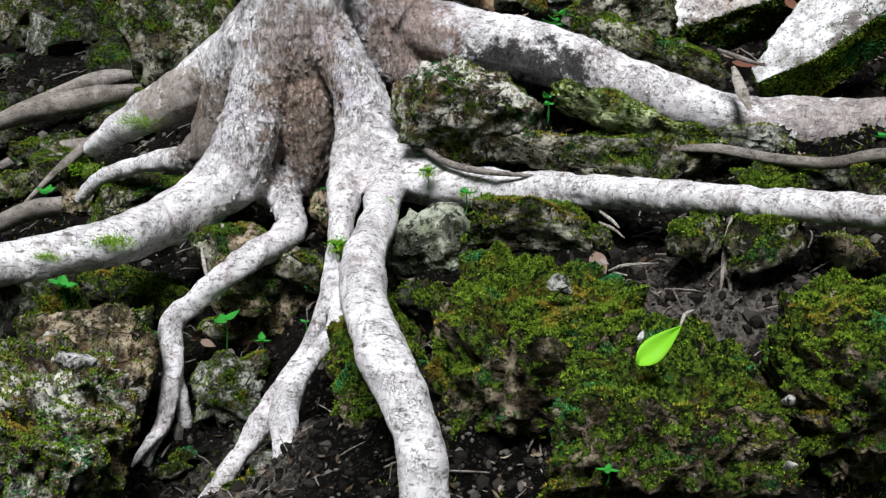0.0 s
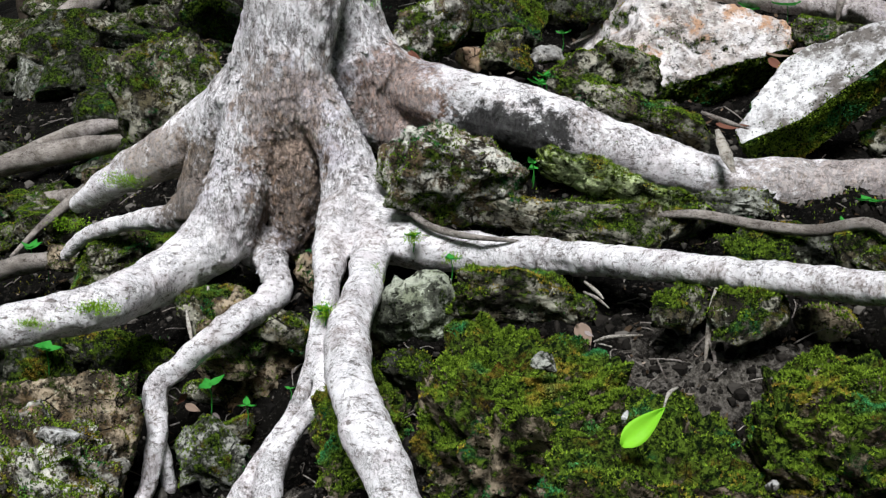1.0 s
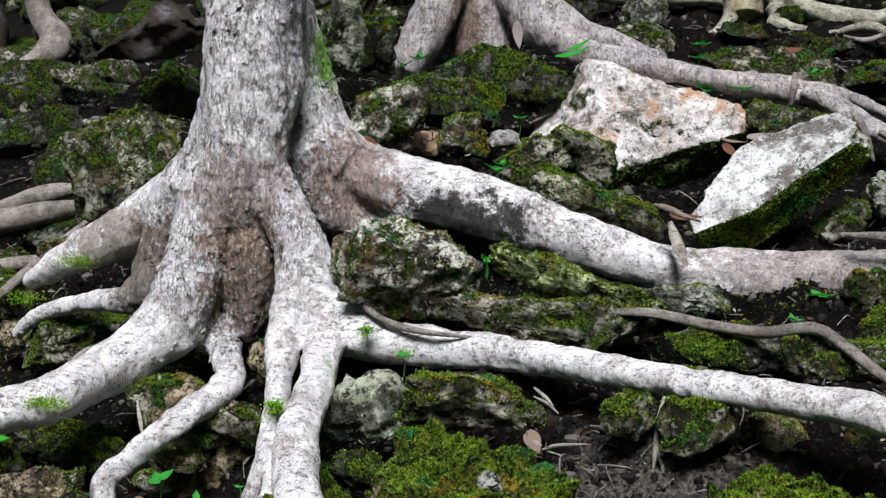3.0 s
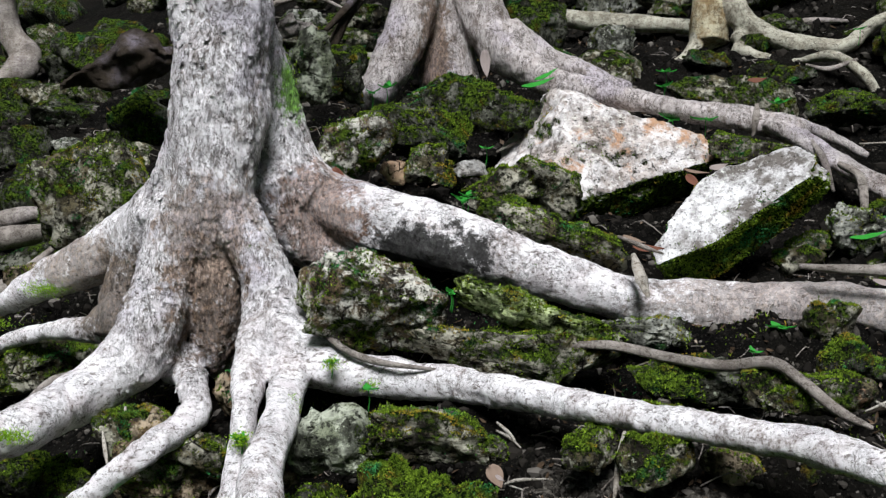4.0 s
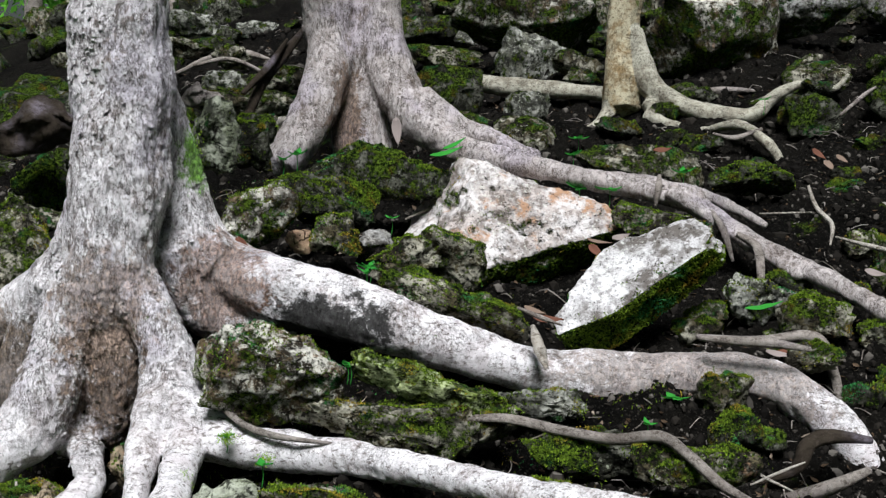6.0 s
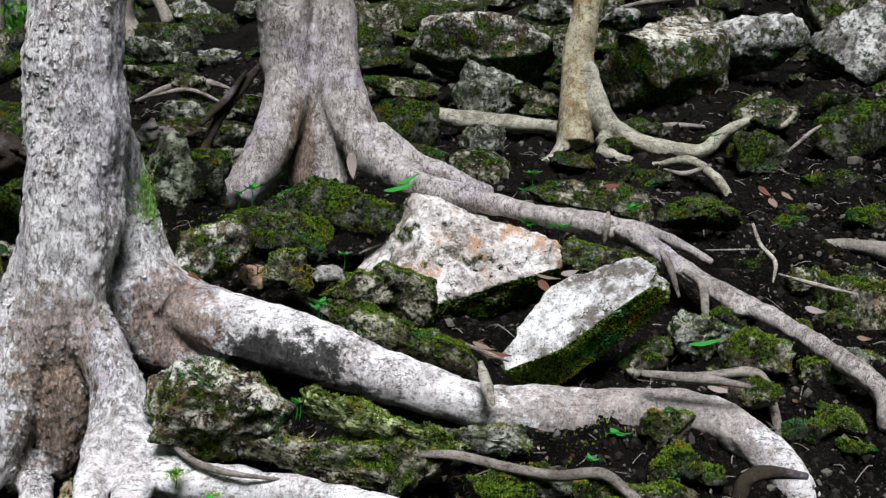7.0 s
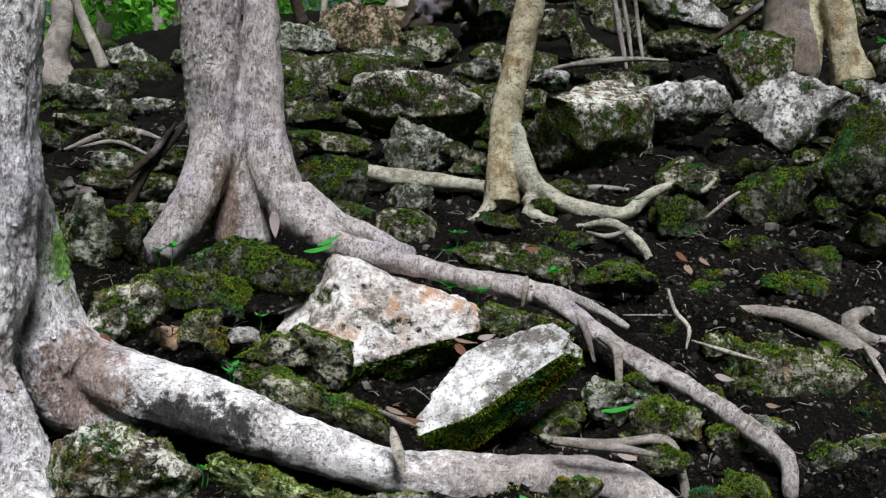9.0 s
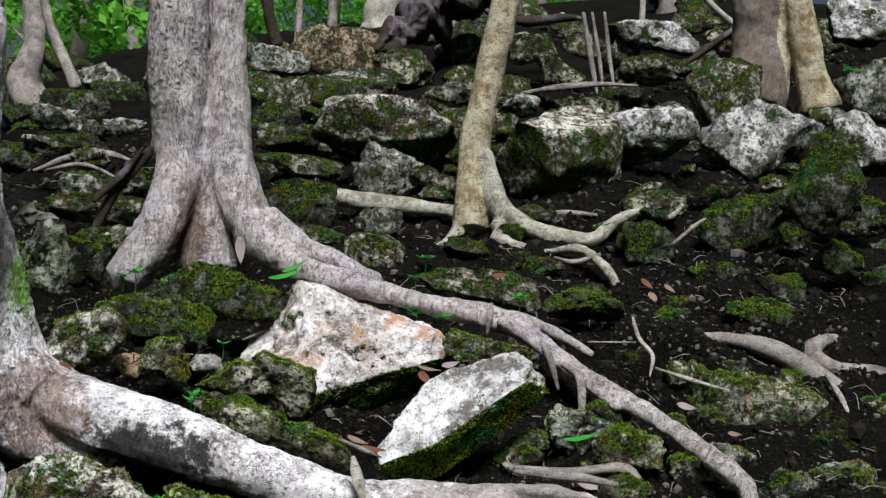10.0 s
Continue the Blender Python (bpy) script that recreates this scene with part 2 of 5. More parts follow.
BARK_MOTTLED = bark_material("mottled_peeling_bark", (0.5, 0.45, 0.32), (0.27, 0.19, 0.1), (0.12, 0.078, 0.034), 0.0, 0.45)
BARK_ROOT = bark_material("bleached_root_bark", (0.46, 0.44, 0.36), (0.26, 0.235, 0.185), (0.09, 0.07, 0.05), 0.0, 0.3)
BARK_DULL = bark_material("dull_brown_bark", (0.24, 0.2, 0.17), (0.14, 0.11, 0.085), (0.06, 0.045, 0.03), 0.5, 0.2)
TWIG = bark_material("weathered_root_wood", (0.36, 0.32, 0.29), (0.2, 0.17, 0.15), (0.08, 0.06, 0.045), 0.2, 0.1, (1, 1, 1))
DARKWOOD = bark_material("dark_rotten_wood", (0.06, 0.048, 0.036), (0.03, 0.023, 0.018), (0.012, 0.009, 0.007), 0.6, 0.1, (0.3, 1, 1))
PALE_TWIG = bark_material("bleached_twig_wood", (0.5, 0.46, 0.41), (0.34, 0.3, 0.26), (0.18, 0.14, 0.1), 0.0, 0.0, (1, 1, 1))


def soil_material():
    n = Nodes("dark_forest_soil", 0.95)
    vec = n.coord(0.0)
    grain = n.noise(vec, 70, 6, 0.75)
    colour = n.mix(n.ramp(n.noise(vec, 2.2, 6, 0.65), 0.35, 0.68), (0.003, 0.0028, 0.0024), (0.011, 0.0098, 0.008))
    colour = n.mix(n.ramp(grain, 0.54, 0.68), colour, (0.04, 0.036, 0.03))
    colour = n.mix(n.ramp(n.cells(vec, 60), 0.16, 0.08), colour, (0.09, 0.08, 0.07))
    for centre, size in (((-0.62, 3.0, -0.65), (0.6, 0.6, 0.5)), ((0.6, 2.85, 0.12), (0.6, 0.45, 0.4))):
        dry = n.ramp(n.math("ADD", near(n, vec, centre, size), n.noise(vec, 14, 7, 0.8)), 0.72, 1.0)
        colour = n.mix(dry, colour, n.mix(n.ramp(grain, 0.4, 0.65), (0.05, 0.043, 0.036), (0.25, 0.225, 0.195)))
    mask = n.ramp(n.noise(vec, 1.7, 9, 0.75), 0.61, 0.67)
    colour = n.mix(n.math("MULTIPLY", mask, 0.8), colour, moss_colour(n, vec))
    return n.finish(colour, n.math("ADD", grain, n.math("MULTIPLY", n.noise(vec, 22, 6, 0.7), 1.5)), 1.0, 0.035)


SOIL = soil_material()


def leaf_material(name, a, b, gloss=0.4, through=0.35):
    n = Nodes(name, gloss)
    vec = n.coord(20.0)
    n.out.inputs["Transmission Weight"].default_value = 0.0
    colour = n.mix(n.noise(vec, 14, 3), a, b)
    n.finish(colour, n.noise(vec, 60, 2), 0.3, 0.002)
    if through:
        tr = n.node("ShaderNodeBsdfTranslucent")
        n.link(colour, tr.inputs[0])
        mixed = n.node("ShaderNodeMixShader", Fac=through)
        n.link(n.out.outputs[0], mixed.inputs[1])
        n.link(tr.outputs[0], mixed.inputs[2])
        end = n.tree.nodes["Material Output"]
        n.link(mixed.outputs[0], end.inputs["Surface"])
    return n.mat


LEAF_LIME = leaf_material("lime_green_leaf", (0.2, 0.55, 0.02), (0.3, 0.66, 0.05))
LEAF_GREEN = leaf_material("fresh_green_leaf", (0.03, 0.24, 0.03), (0.06, 0.36, 0.06))
LEAF_BROWN = leaf_material("dry_brown_leaf", (0.13, 0.085, 0.06), (0.27, 0.2, 0.16), 0.7, 0.15)
LEAF_RED = leaf_material("red_brown_leaf", (0.1, 0.042, 0.028), (0.18, 0.08, 0.055), 0.7, 0.15)
LEAF_PALE = leaf_material("pale_dry_leaf", (0.2, 0.16, 0.15), (0.33, 0.28, 0.265), 0.75, 0.15)
FOLIAGE = leaf_material("distant_foliage", (0.07, 0.28, 0.03), (0.22, 0.55, 0.07), 0.5, 0.5)


def tuft_material():
    n = Nodes("moss_shoots", 0.9)
    g = n.tree.nodes.new("ShaderNodeNewGeometry")
    vec = n.coord(9.0)
    island = g.outputs["Random Per Island"]
    a = n.mix(island, (0.02, 0.042, 0.005), (0.19, 0.29, 0.025))
    a = n.mix(n.ramp(n.noise(vec, 7, 4), 0.54, 0.64), a, n.mix(island, (0.11, 0.075, 0.012), (0.34, 0.25, 0.035)))
    a = n.mix(n.ramp(n.noise(vec, 4.2, 2), 0.56, 0.66), a, n.mix(island, (0.008, 0.04, 0.01), (0.05, 0.25, 0.08)))
    return n.finish(a)


MOSS = tuft_material()


def crumb_material(name, a, b, c):
    n = Nodes(name, 0.9)
    g = n.tree.nodes.new("ShaderNodeNewGeometry")
    island = g.outputs["Random Per Island"]
    return n.finish(n.mix(n.ramp(island, 0.75, 0.95), n.mix(island, a, b), c))


GRAVEL = crumb_material("soil_crumbs", (0.005, 0.0045, 0.004), (0.022, 0.019, 0.016), (0.1, 0.09, 0.08))
LITTER = crumb_material("broken_leaves", (0.02, 0.013, 0.008), (0.1, 0.068, 0.045), (0.26, 0.21, 0.17))
MOSS_BRIGHT = crumb_material("bright_moss", (0.16, 0.32, 0.015), (0.4, 0.66, 0.04), (0.5, 0.7, 0.08))


# ---- shape tools ----
def lattice(ix, iy, iz):
    h = (ix * 374761393 + iy * 668265263 + iz * 2147483647 + 1274126177) & 0xFFFFFFFF
    h = ((h ^ (h >> 13)) * 1274126177) & 0xFFFFFFFF
    return ((h ^ (h >> 16)) & 0xFFFF) / 32767.5 - 1.0


def soft_noise(p):
    """Smooth value noise from -1 to 1 at the rows of p."""
    i = np.floor(p).astype(np.int64)
    f = p - i
    f = f * f * (3 - 2 * f)
    total = 0.0
    for dx in (0, 1):
        wx = f[:, 0] if dx else 1 - f[:, 0]
        for dy in (0, 1):
            wy = f[:, 1] if dy else 1 - f[:, 1]
            for dz in (0, 1):
                wz = f[:, 2] if dz else 1 - f[:, 2]
                total = total + wx * wy * wz * lattice(i[:, 0] + dx, i[:, 1] + dy, i[:, 2] + dz)
    return total


def fbm(p, octaves=4, gain=0.5):
    total, size = 0.0, 1.0
    for k in range(octaves):
        total = total + size * soft_noise(p * 2.03 ** k + 17.3 * k)
        size *= gain
    return total


def mesh_from(name, verts, faces, material, smooth=True):
    me = bpy.data.meshes.new(name)
    me.from_pydata([tuple(v) for v in verts], [], [tuple(f) for f in faces])
    me.materials.append(material)
    if smooth:
        me.polygons.foreach_set("use_smooth", [True] * len(me.polygons))
    me.update()
    return me


def part(name, mesh, parent=None, label=""):
    ob = new(name, mesh)
    if parent is not None:
        ob.parent = parent
    if label:
        ob["label"] = label
    return ob


SPHERES = {}


def sphere(level):
    if level not in SPHERES:
        bm = bmesh.new()
        bmesh.ops.create_icosphere(bm, subdivisions=level, radius=1.0)
        SPHERES[level] = (np.array([v.co[:] for v in bm.verts]), [[v.index for v in f.verts] for f in bm.faces])
        bm.free()
    return SPHERES[level]


def stone_shape(size, roll, seed, cuts=9, level=4, turn=0.0, tip=0.0, rough=1.0, planes=(), lumps=1.0):
    """Points of a worn block: a rounded box cut by random planes, pitted by noise, then scaled and tilted."""
    rng = np.random.default_rng(seed * 7919 + 5)
    p, faces = sphere(level)
    p = np.sign(p) * np.abs(p) ** 0.8
    p = p / np.max(np.abs(p), axis=1, keepdims=True) * np.linalg.norm(sphere(level)[0], axis=1, keepdims=True) * 0.28 + p * 0.74
    for _ in range(cuts):
        d = rng.normal(size=3)
        d /= np.linalg.norm(d)
        s = p @ d
        p = p - np.outer(np.maximum(0, s - rng.uniform(0.55, 0.86)) * 0.94, d)
    for x, y, z, keep in planes:
        d = np.array((x, y, z)) / math.sqrt(x * x + y * y + z * z)
        p = p - np.outer(np.maximum(0, p @ d - keep) * 0.96, d)
    p = p / np.max(np.abs(p), axis=0)
    out = p / (np.linalg.norm(p, axis=1, keepdims=True) + 1e-9)
    shift = rng.uniform(-50, 50, 3)
    size = np.array(size)
    metre = p * size
    mean = float(np.mean(size))
    bumps = 0.13 * fbm(p * 1.3 + shift, 3) - 0.1 * np.abs(fbm(p * 3.1 + shift, 3)) + 0.05
    bumps = bumps * lumps
    fine = (0.02 * fbm(metre * 28 + shift, 3) + 0.012 * fbm(metre * 11 + shift, 2) - 0.02 * np.maximum(0, fbm(metre * 45 - shift, 2) - 0.2)) * rough
    metre = metre * (1 + bumps[:, None] * 0.8) + out * fine[:, None] * min(1.0, mean / 0.12)
    metre = metre * (size / np.max(np.abs(metre), axis=0)) * 1.04
    turned = np.array(Euler((radians(tip), radians(roll), radians(turn))).to_matrix())
    return metre @ turned.T, faces


def moss_cover(rock_ob, verts, faces, count, seed, length=0.009, sides=False):
    """Short moss shoots in patches over the upper and side faces of a rock."""
    rng = np.random.default_rng(seed + 4000)
    f = np.array(faces)
    a, b, c = verts[f[:, 0]], verts[f[:, 1]], verts[f[:, 2]]
    normal = np.cross(b - a, c - a)
    area = np.linalg.norm(normal, axis=1)
    normal /= area[:, None] + 1e-12
    middle = (a + b + c) / 3
    patch = fbm(middle * 9 + seed, 4) + 0.8 * normal[:, 2] - 0.15
    if sides:
        patch = fbm(middle * 9 + seed, 4) - 1.3 * normal[:, 2] + 0.25
    weight = area * np.clip(patch, 0, 0.6) * (normal[:, 2] > (-0.7 if sides else -0.08))
    if weight.sum() <= 0:
        return
    pick = rng.choice(len(f), count, p=weight / weight.sum())
    u, v = rng.random(count), rng.random(count)
    flip = u + v > 1
    u[flip], v[flip] = 1 - u[flip], 1 - v[flip]
    base = a[pick] + (b - a)[pick] * u[:, None] + (c - a)[pick] * v[:, None]
    points, tris = [], []
    for blade in range(3):
        lean = normal[pick] + rng.normal(0, 0.55, (count, 3)) + (0, 0, 0.3)
        lean /= np.linalg.norm(lean, axis=1, keepdims=True)
        side = np.cross(lean, rng.normal(size=(count, 3)))
        side /= np.linalg.norm(side, axis=1, keepdims=True) + 1e-9
        tall = length * rng.uniform(0.5, 1.5, (count, 1))
        points.append(np.stack([base - side * tall * 0.28, base + side * tall * 0.28, base + lean * tall], 1).reshape(-1, 3))
    points = np.vstack(points)
    tris = np.arange(len(points)).reshape(-1, 3)
    ob = part("moss", mesh_from("moss", points.tolist(), tris.tolist(), MOSS, False), rock_ob, "short green and rusty moss")
    ob["kind"] = "stuff"


def rock(place, size, roll, seed, style, label, cuts=9, level=None, turn=0.0, tip=0.0, rough=1.0, tufts=None, planes=(), lumps=1.0):
    if level is None:
        level = 5 if max(size) > 0.17 and place[1] < 5.6 else 4
    verts, faces = stone_shape(size, roll, seed, cuts, level, turn, tip, rough, planes, lumps)
    ob = new("rock", mesh_from("rock", verts, faces, ROCK[style]))
    ob.location = place
    if tufts is None:
        tufts = {"moss": 1900, "lime": 1200, "crown": 700, "dark": 1500, "brown": 800, "grey": 600}.get(style, 0) if place[1] < 5.8 else 0
        tufts = int(tufts * min(2.0, size[0] * size[2] / 0.02))
    if tufts:
        moss_cover(ob, verts, faces, tufts, seed, 0.0068, style in ("slab", "pink"))
    return tagged(ob, label, "rock")


def spline(points, step):
    """Catmull-Rom through rows of x, y, z, radius, resampled about every step metres."""
    p = np.array(points, float)
    p = np.vstack([2 * p[0] - p[1], p, 2 * p[-1] - p[-2]])
    rows = []
    for i in range(1, len(p) - 2):
        count = max(2, int(np.linalg.norm(p[i + 1, :3] - p[i, :3]) / step))
        for k in range(count):
            t = k / count
            a, b, c, d = p[i - 1], p[i], p[i + 1], p[i + 2]
            rows.append(0.5 * (2 * b + (c - a) * t + (2 * a - 5 * b + 4 * c - d) * t * t + (3 * b - a - 3 * c + d) * t ** 3))
    rows.append(p[-2])
    rows = np.array(rows)
    rows[:, 3] = np.maximum(rows[:, 3], 0.002)
    return rows


def tube(points, step=0.02, sides=14, knobs=0.08, seed=0):
    """A limb round a spline, with closed ends and an uneven girth."""
    s = spline(points, step)
    c, r = s[:, :3], s[:, 3]
    tangent = np.gradient(c, axis=0)
    tangent /= np.linalg.norm(tangent, axis=1, keepdims=True) + 1e-9
    side = np.cross(tangent[0], (0.31, 0.2, 0.93))
    verts, n = [], len(c)
    angles = np.arange(sides) * 2 * np.pi / sides
    for i in range(n):
        side = side - tangent[i] * (side @ tangent[i])
        side /= np.linalg.norm(side) + 1e-9
        over = np.cross(tangent[i], side)
        ring = np.outer(np.cos(angles), side) + np.outer(np.sin(angles), over)
        verts.append(ring)
    rings = np.vstack(verts)
    mids = np.repeat(c, sides, axis=0)
    swell = 1 + (knobs * fbm(rings * 1.2 + mids * 5.0 + seed, 2) if knobs else 0.0)
    verts = mids + rings * (np.repeat(r, sides) * swell)[:, None]
    verts = np.vstack([verts, c[:1] - tangent[:1] * r[0] * 0.5, c[-1:] + tangent[-1:] * r[-1] * 0.6])
    faces = []
    for i in range(n - 1):
        for k in range(sides):
            m = (k + 1) % sides
            faces.append((i * sides + k, i * sides + m, (i + 1) * sides + m, (i + 1) * sides + k))
    for k in range(sides):
        m = (k + 1) % sides
        faces.append((n * sides, m, k))
        faces.append((n * sides + 1, (n - 1) * sides + k, (n - 1) * sides + m))
    return verts, faces, s


def free_root(name, points, label):
    first, last = points[0], points[-1]
    if name != "far_trunk":
        points = [(*first[:2], first[2] - first[3] * 0.5, first[3] * 0.6)] + points[1:-1] + [(*last[:2], last[2] - last[3] * 0.5, last[3] * 0.5)]
    rotten = name == "rotten_log"
    verts, faces, s = tube(points, 0.012 if points[0][1] < 6 else 0.03, 22 if rotten else 10, 0.7 if rotten else 0.22, len(points))
    if rotten:
        verts = verts + 0.035 * fbm(verts * (7, 26, 26), 3)[:, None] * np.array((0.3, 0.7, 1.0))
    mat = PALE_TWIG if " pale" in label or label.startswith("pale") else DARKWOOD if label.split()[0] in ("dark", "black") else TWIG
    ob = new(name, mesh_from(name, verts, faces, mat))
    kind = {"fallen_branch": "branch", "surface_root": "root", "thin_root": "root", "rotten_log": "log", "far_trunk": "tree"}[name]
    return tagged(ob, label, kind)


def grown(strands, voxel, smoothing, relief, axis=None, seed=1.0):
    """All limbs of a tree melted into one skin: points, faces and, for each face, its limb."""
    verts, faces, rows, limb = [], [], [], []
    base = 0
    for i, (key, points) in enumerate(strands.items()):
        v, f, s = tube(points, 0.03, 18, 0.12, i * 3.1)
        verts.append(v)
        faces += [tuple(k + base for k in q) for q in f]
        base += len(v)
        rows.append(s)
        limb += [i] * len(s)
    rough = new("rough", mesh_from("rough", np.vstack(verts), faces, BARK))
    mod = rough.modifiers.new("melt", "REMESH")
    mod.mode, mod.voxel_size = "VOXEL", voxel
    mod = rough.modifiers.new("ease", "SMOOTH")
    mod.factor, mod.iterations = 0.5, smoothing
    done = rough.evaluated_get(bpy.context.evaluated_depsgraph_get())
    me = done.to_mesh()
    count = len(me.vertices)
    p, nrm = np.empty(count * 3), np.empty(count * 3)
    me.vertices.foreach_get("co", p)
    me.vertex_normals.foreach_get("vector", nrm)
    p, nrm = p.reshape(-1, 3), nrm.reshape(-1, 3)
    quads = [tuple(q.vertices) for q in me.polygons]
    done.to_mesh_clear()
    bpy.data.objects.remove(rough)
    tree = kdtree.KDTree(sum(len(r) for r in rows))
    every = np.vstack(rows)
    for i, r in enumerate(every):
        tree.insert(r[:3], i)
    tree.balance()
    own = np.zeros(count, int)
    for i in range(count):
        best = min(tree.find_n(p[i], 7), key=lambda h: h[2] - every[h[1]][3])
        own[i] = limb[best[1]]
    tall = p * np.array([1, 1, 0.65])
    weight = np.where(own == 0, 1.0, 0.35) if axis is None else np.clip((0.55 - np.hypot(p[:, 0] - axis[0], p[:, 1] - axis[1])) / 0.25, 0.25, 1)
    lift = relief * (0.5 * fbm(tall * 22 + seed, 3) + 0.8 * np.abs(fbm(tall * 40 + seed, 2)) * weight)
    flutes = 1.6 * relief * weight * (0.45 - np.abs(fbm(p * (9, 9, 1.6) + seed, 2)))
    p = p + nrm * (lift + flutes + 0.006 * fbm(p * 7 + seed, 3))[:, None]
    return p, quads, own, nrm, weight


def tree_thing(name, label, strands, trunk_mat, root_mat, voxel, smoothing, relief, trunk_keys=("trunk",), axis=None, flakes=0):
    """A tree whose trunk and roots are parts cut out of one skin."""
    p, quads, own, nrm, weight = grown(strands, voxel, smoothing, relief, axis)
    keys = list(strands)
    holder = new(name)
    holder.empty_display_size = 0.2
    groups = {}
    for q in quads:
        key = keys[max(set(own[i] for i in q), key=[own[i] for i in q].count)]
        groups.setdefault("trunk" if key in trunk_keys else key, []).append(q)
    for key, own_quads in groups.items():
        used = sorted({i for q in own_quads for i in q})
        back = {i: k for k, i in enumerate(used)}
        kind = "trunk" if key == "trunk" else "root"
        me = mesh_from(kind, p[used], [[back[i] for i in q] for q in own_quads], trunk_mat if kind == "trunk" else root_mat)
        part(kind, me, holder)
    if flakes:
        rng = np.random.default_rng(flakes)
        keep = np.clip(weight - 0.36, 0, 1) * (p[:, 2] < 2.6) * np.clip(fbm(p * (5, 5, 2.2), 3) * 2 - 0.1, 0.02, 1)
        pick = rng.choice(len(p), flakes, p=keep / keep.sum())
        chips, faces = [], []
        for i, k in enumerate(pick):
            out = nrm[k]
            down = np.array((0, 0, -1.0)) + rng.normal(0, 0.35, 3)
            down -= out * (down @ out)
            down /= np.linalg.norm(down) + 1e-9
            side = np.cross(out, down)
            w, h, off = rng.uniform(0.004, 0.012), rng.uniform(0.008, 0.026), rng.uniform(0.001, 0.006)
            for row, lift in ((-0.5, 0.001), (0.1, off * 0.4), (0.5, off)):
                for col in (-1, 0, 1):
                    chips.append(p[k] + down * row * h + side * col * w * rng.uniform(0.6, 1.2) + out * (lift + (0.0015 if col == 0 else 0)))
            b = i * 9
            faces += [(b, b + 1, b + 4, b + 3), (b + 1, b + 2, b + 5, b + 4), (b + 3, b + 4, b + 7, b + 6), (b + 4, b + 5, b + 8, b + 7)]
        ob = part("flaking_bark", mesh_from("flaking_bark", chips, faces, trunk_mat, False), holder, "peeling flakes of bark")
        ob["kind"] = "stuff"
    return tagged(holder, label, "tree")


# ---- the hillside ----
def ground_height(x, y):
    z = np.interp(y, [-60, -4, 0, 1.6, 2.3, 2.9, 4.0, 5.5, 7.0, 9.0, 12.0, 16.0, 22.0, 60.0, 400.0],
                  [-6, -1.3, -0.95, -0.8, -0.35, 0.1, 0.29, 0.78, 1.15, 1.66, 2.4, 3.45, 4.5, 4.6, 4.8])
    east = np.clip(x - 1.5, 0, 7.5)
    west = np.clip(x, -6, 0)
    z = z + (0.12 + 0.09 * np.clip((y - 7) / 4, 0, 1)) * east + 0.1 * (np.clip(x, 0, 1.5) - 1.5) + 0.36 * west
    for cx, cy, r, h in ((-0.68, 3.25, 0.42, -0.42), (-1.5, 5.4, 0.7, -0.12), (-0.1, 3.3, 0.25, -0.08), (1.2, 3.0, 0.5, 0.04), (0.2, 4.9, 0.5, 0.24), (0.5, 3.6, 0.25, 0.04), (2.25, 3.55, 0.3, -0.16), (2.75, 6.35, 0.35, -0.1), (3.4, 7.6, 0.9, 0.25)):
        z = z + h * np.exp(-((x - cx) ** 2 + (y - cy) ** 2) / (2 * r * r))
    return z


def hillside():
    u = np.linspace(-1, 1, 520)
    xs = 0.8 + 4.2 * u + 140 * np.sign(u) * np.maximum(0, np.abs(u) - 0.75) ** 2 * 16 * np.abs(u) ** 3
    v = np.linspace(0, 1, 560)
    ys = 1.2 + 9.5 * v + 300 * np.maximum(0, v - 0.72) ** 2.5 * 10
    ys = np.concatenate([[-200, -80, -30, -10, -4, -1, 0.3], ys])
    gx, gy = np.meshgrid(xs, ys)
    gz = ground_height(gx, gy)
    q = np.column_stack([gx.ravel(), gy.ravel(), np.zeros(gx.size)])
    bumps = 0.06 * fbm(q * 2.6, 4) + 0.035 * fbm(q * 9, 3) + 0.02 * np.maximum(0, fbm(q * 30, 2))
    q[:, 2] = gz.ravel() + bumps
    w, h = len(xs), len(ys)
    i = np.arange(w * h).reshape(h, w)
    faces = np.stack([i[:-1, :-1], i[:-1, 1:], i[1:, 1:], i[1:, :-1]], -1).reshape(-1, 4)
    ob = new("ground", mesh_from("ground", q.tolist(), faces.tolist(), SOIL))
    return tagged(ob, "dark crumbly forest soil with moss on a slope", "ground", kind="structure")


hillside()


# ---- rocks ----
rock((-0.034, 3.267, 0.101), (0.143, 0.089, 0.116), -10, 1, "sage", "grey lichened rock wedged under the forked roots", 9)
rock((0.239, 3.047, 0.211), (0.179, 0.090, 0.094), 5, 2, "moss", "brown mossy rock beneath the long root", 9)
rock((0.848, 2.890, 0.177), (0.094, 0.067, 0.098), 0, 3, "moss", "small pale rock half sunk in mossy soil", 9)
rock((-1.102, 3.359, -0.360), (0.235, 0.145, 0.250), -5, 4, "brown", "broken tan limestone rock beside pale roots", 9)
rock((-0.725, 3.514, -0.488), (0.145, 0.085, 0.134), 35, 5, "grey", "pale stone lying in the hollow under roots", 9)
rock((-1.077, 3.798, -0.215), (0.187, 0.104, 0.119), -5, 6, "dark", "grey green rock below a thick root", 9)
rock((-0.579, 3.823, -0.233), (0.234, 0.138, 0.303), -10, 7, "brown", "brown mossy rock mass under the trunk", 9)
rock((-1.375, 3.772, -0.223), (0.169, 0.096, 0.113), 0, 8, "dark", "dark mossy rock below a thick root", 9)
rock((-1.463, 3.456, -0.149), (0.093, 0.075, 0.124), 0, 9, "grey", "grey rock beside a thick root", 9)
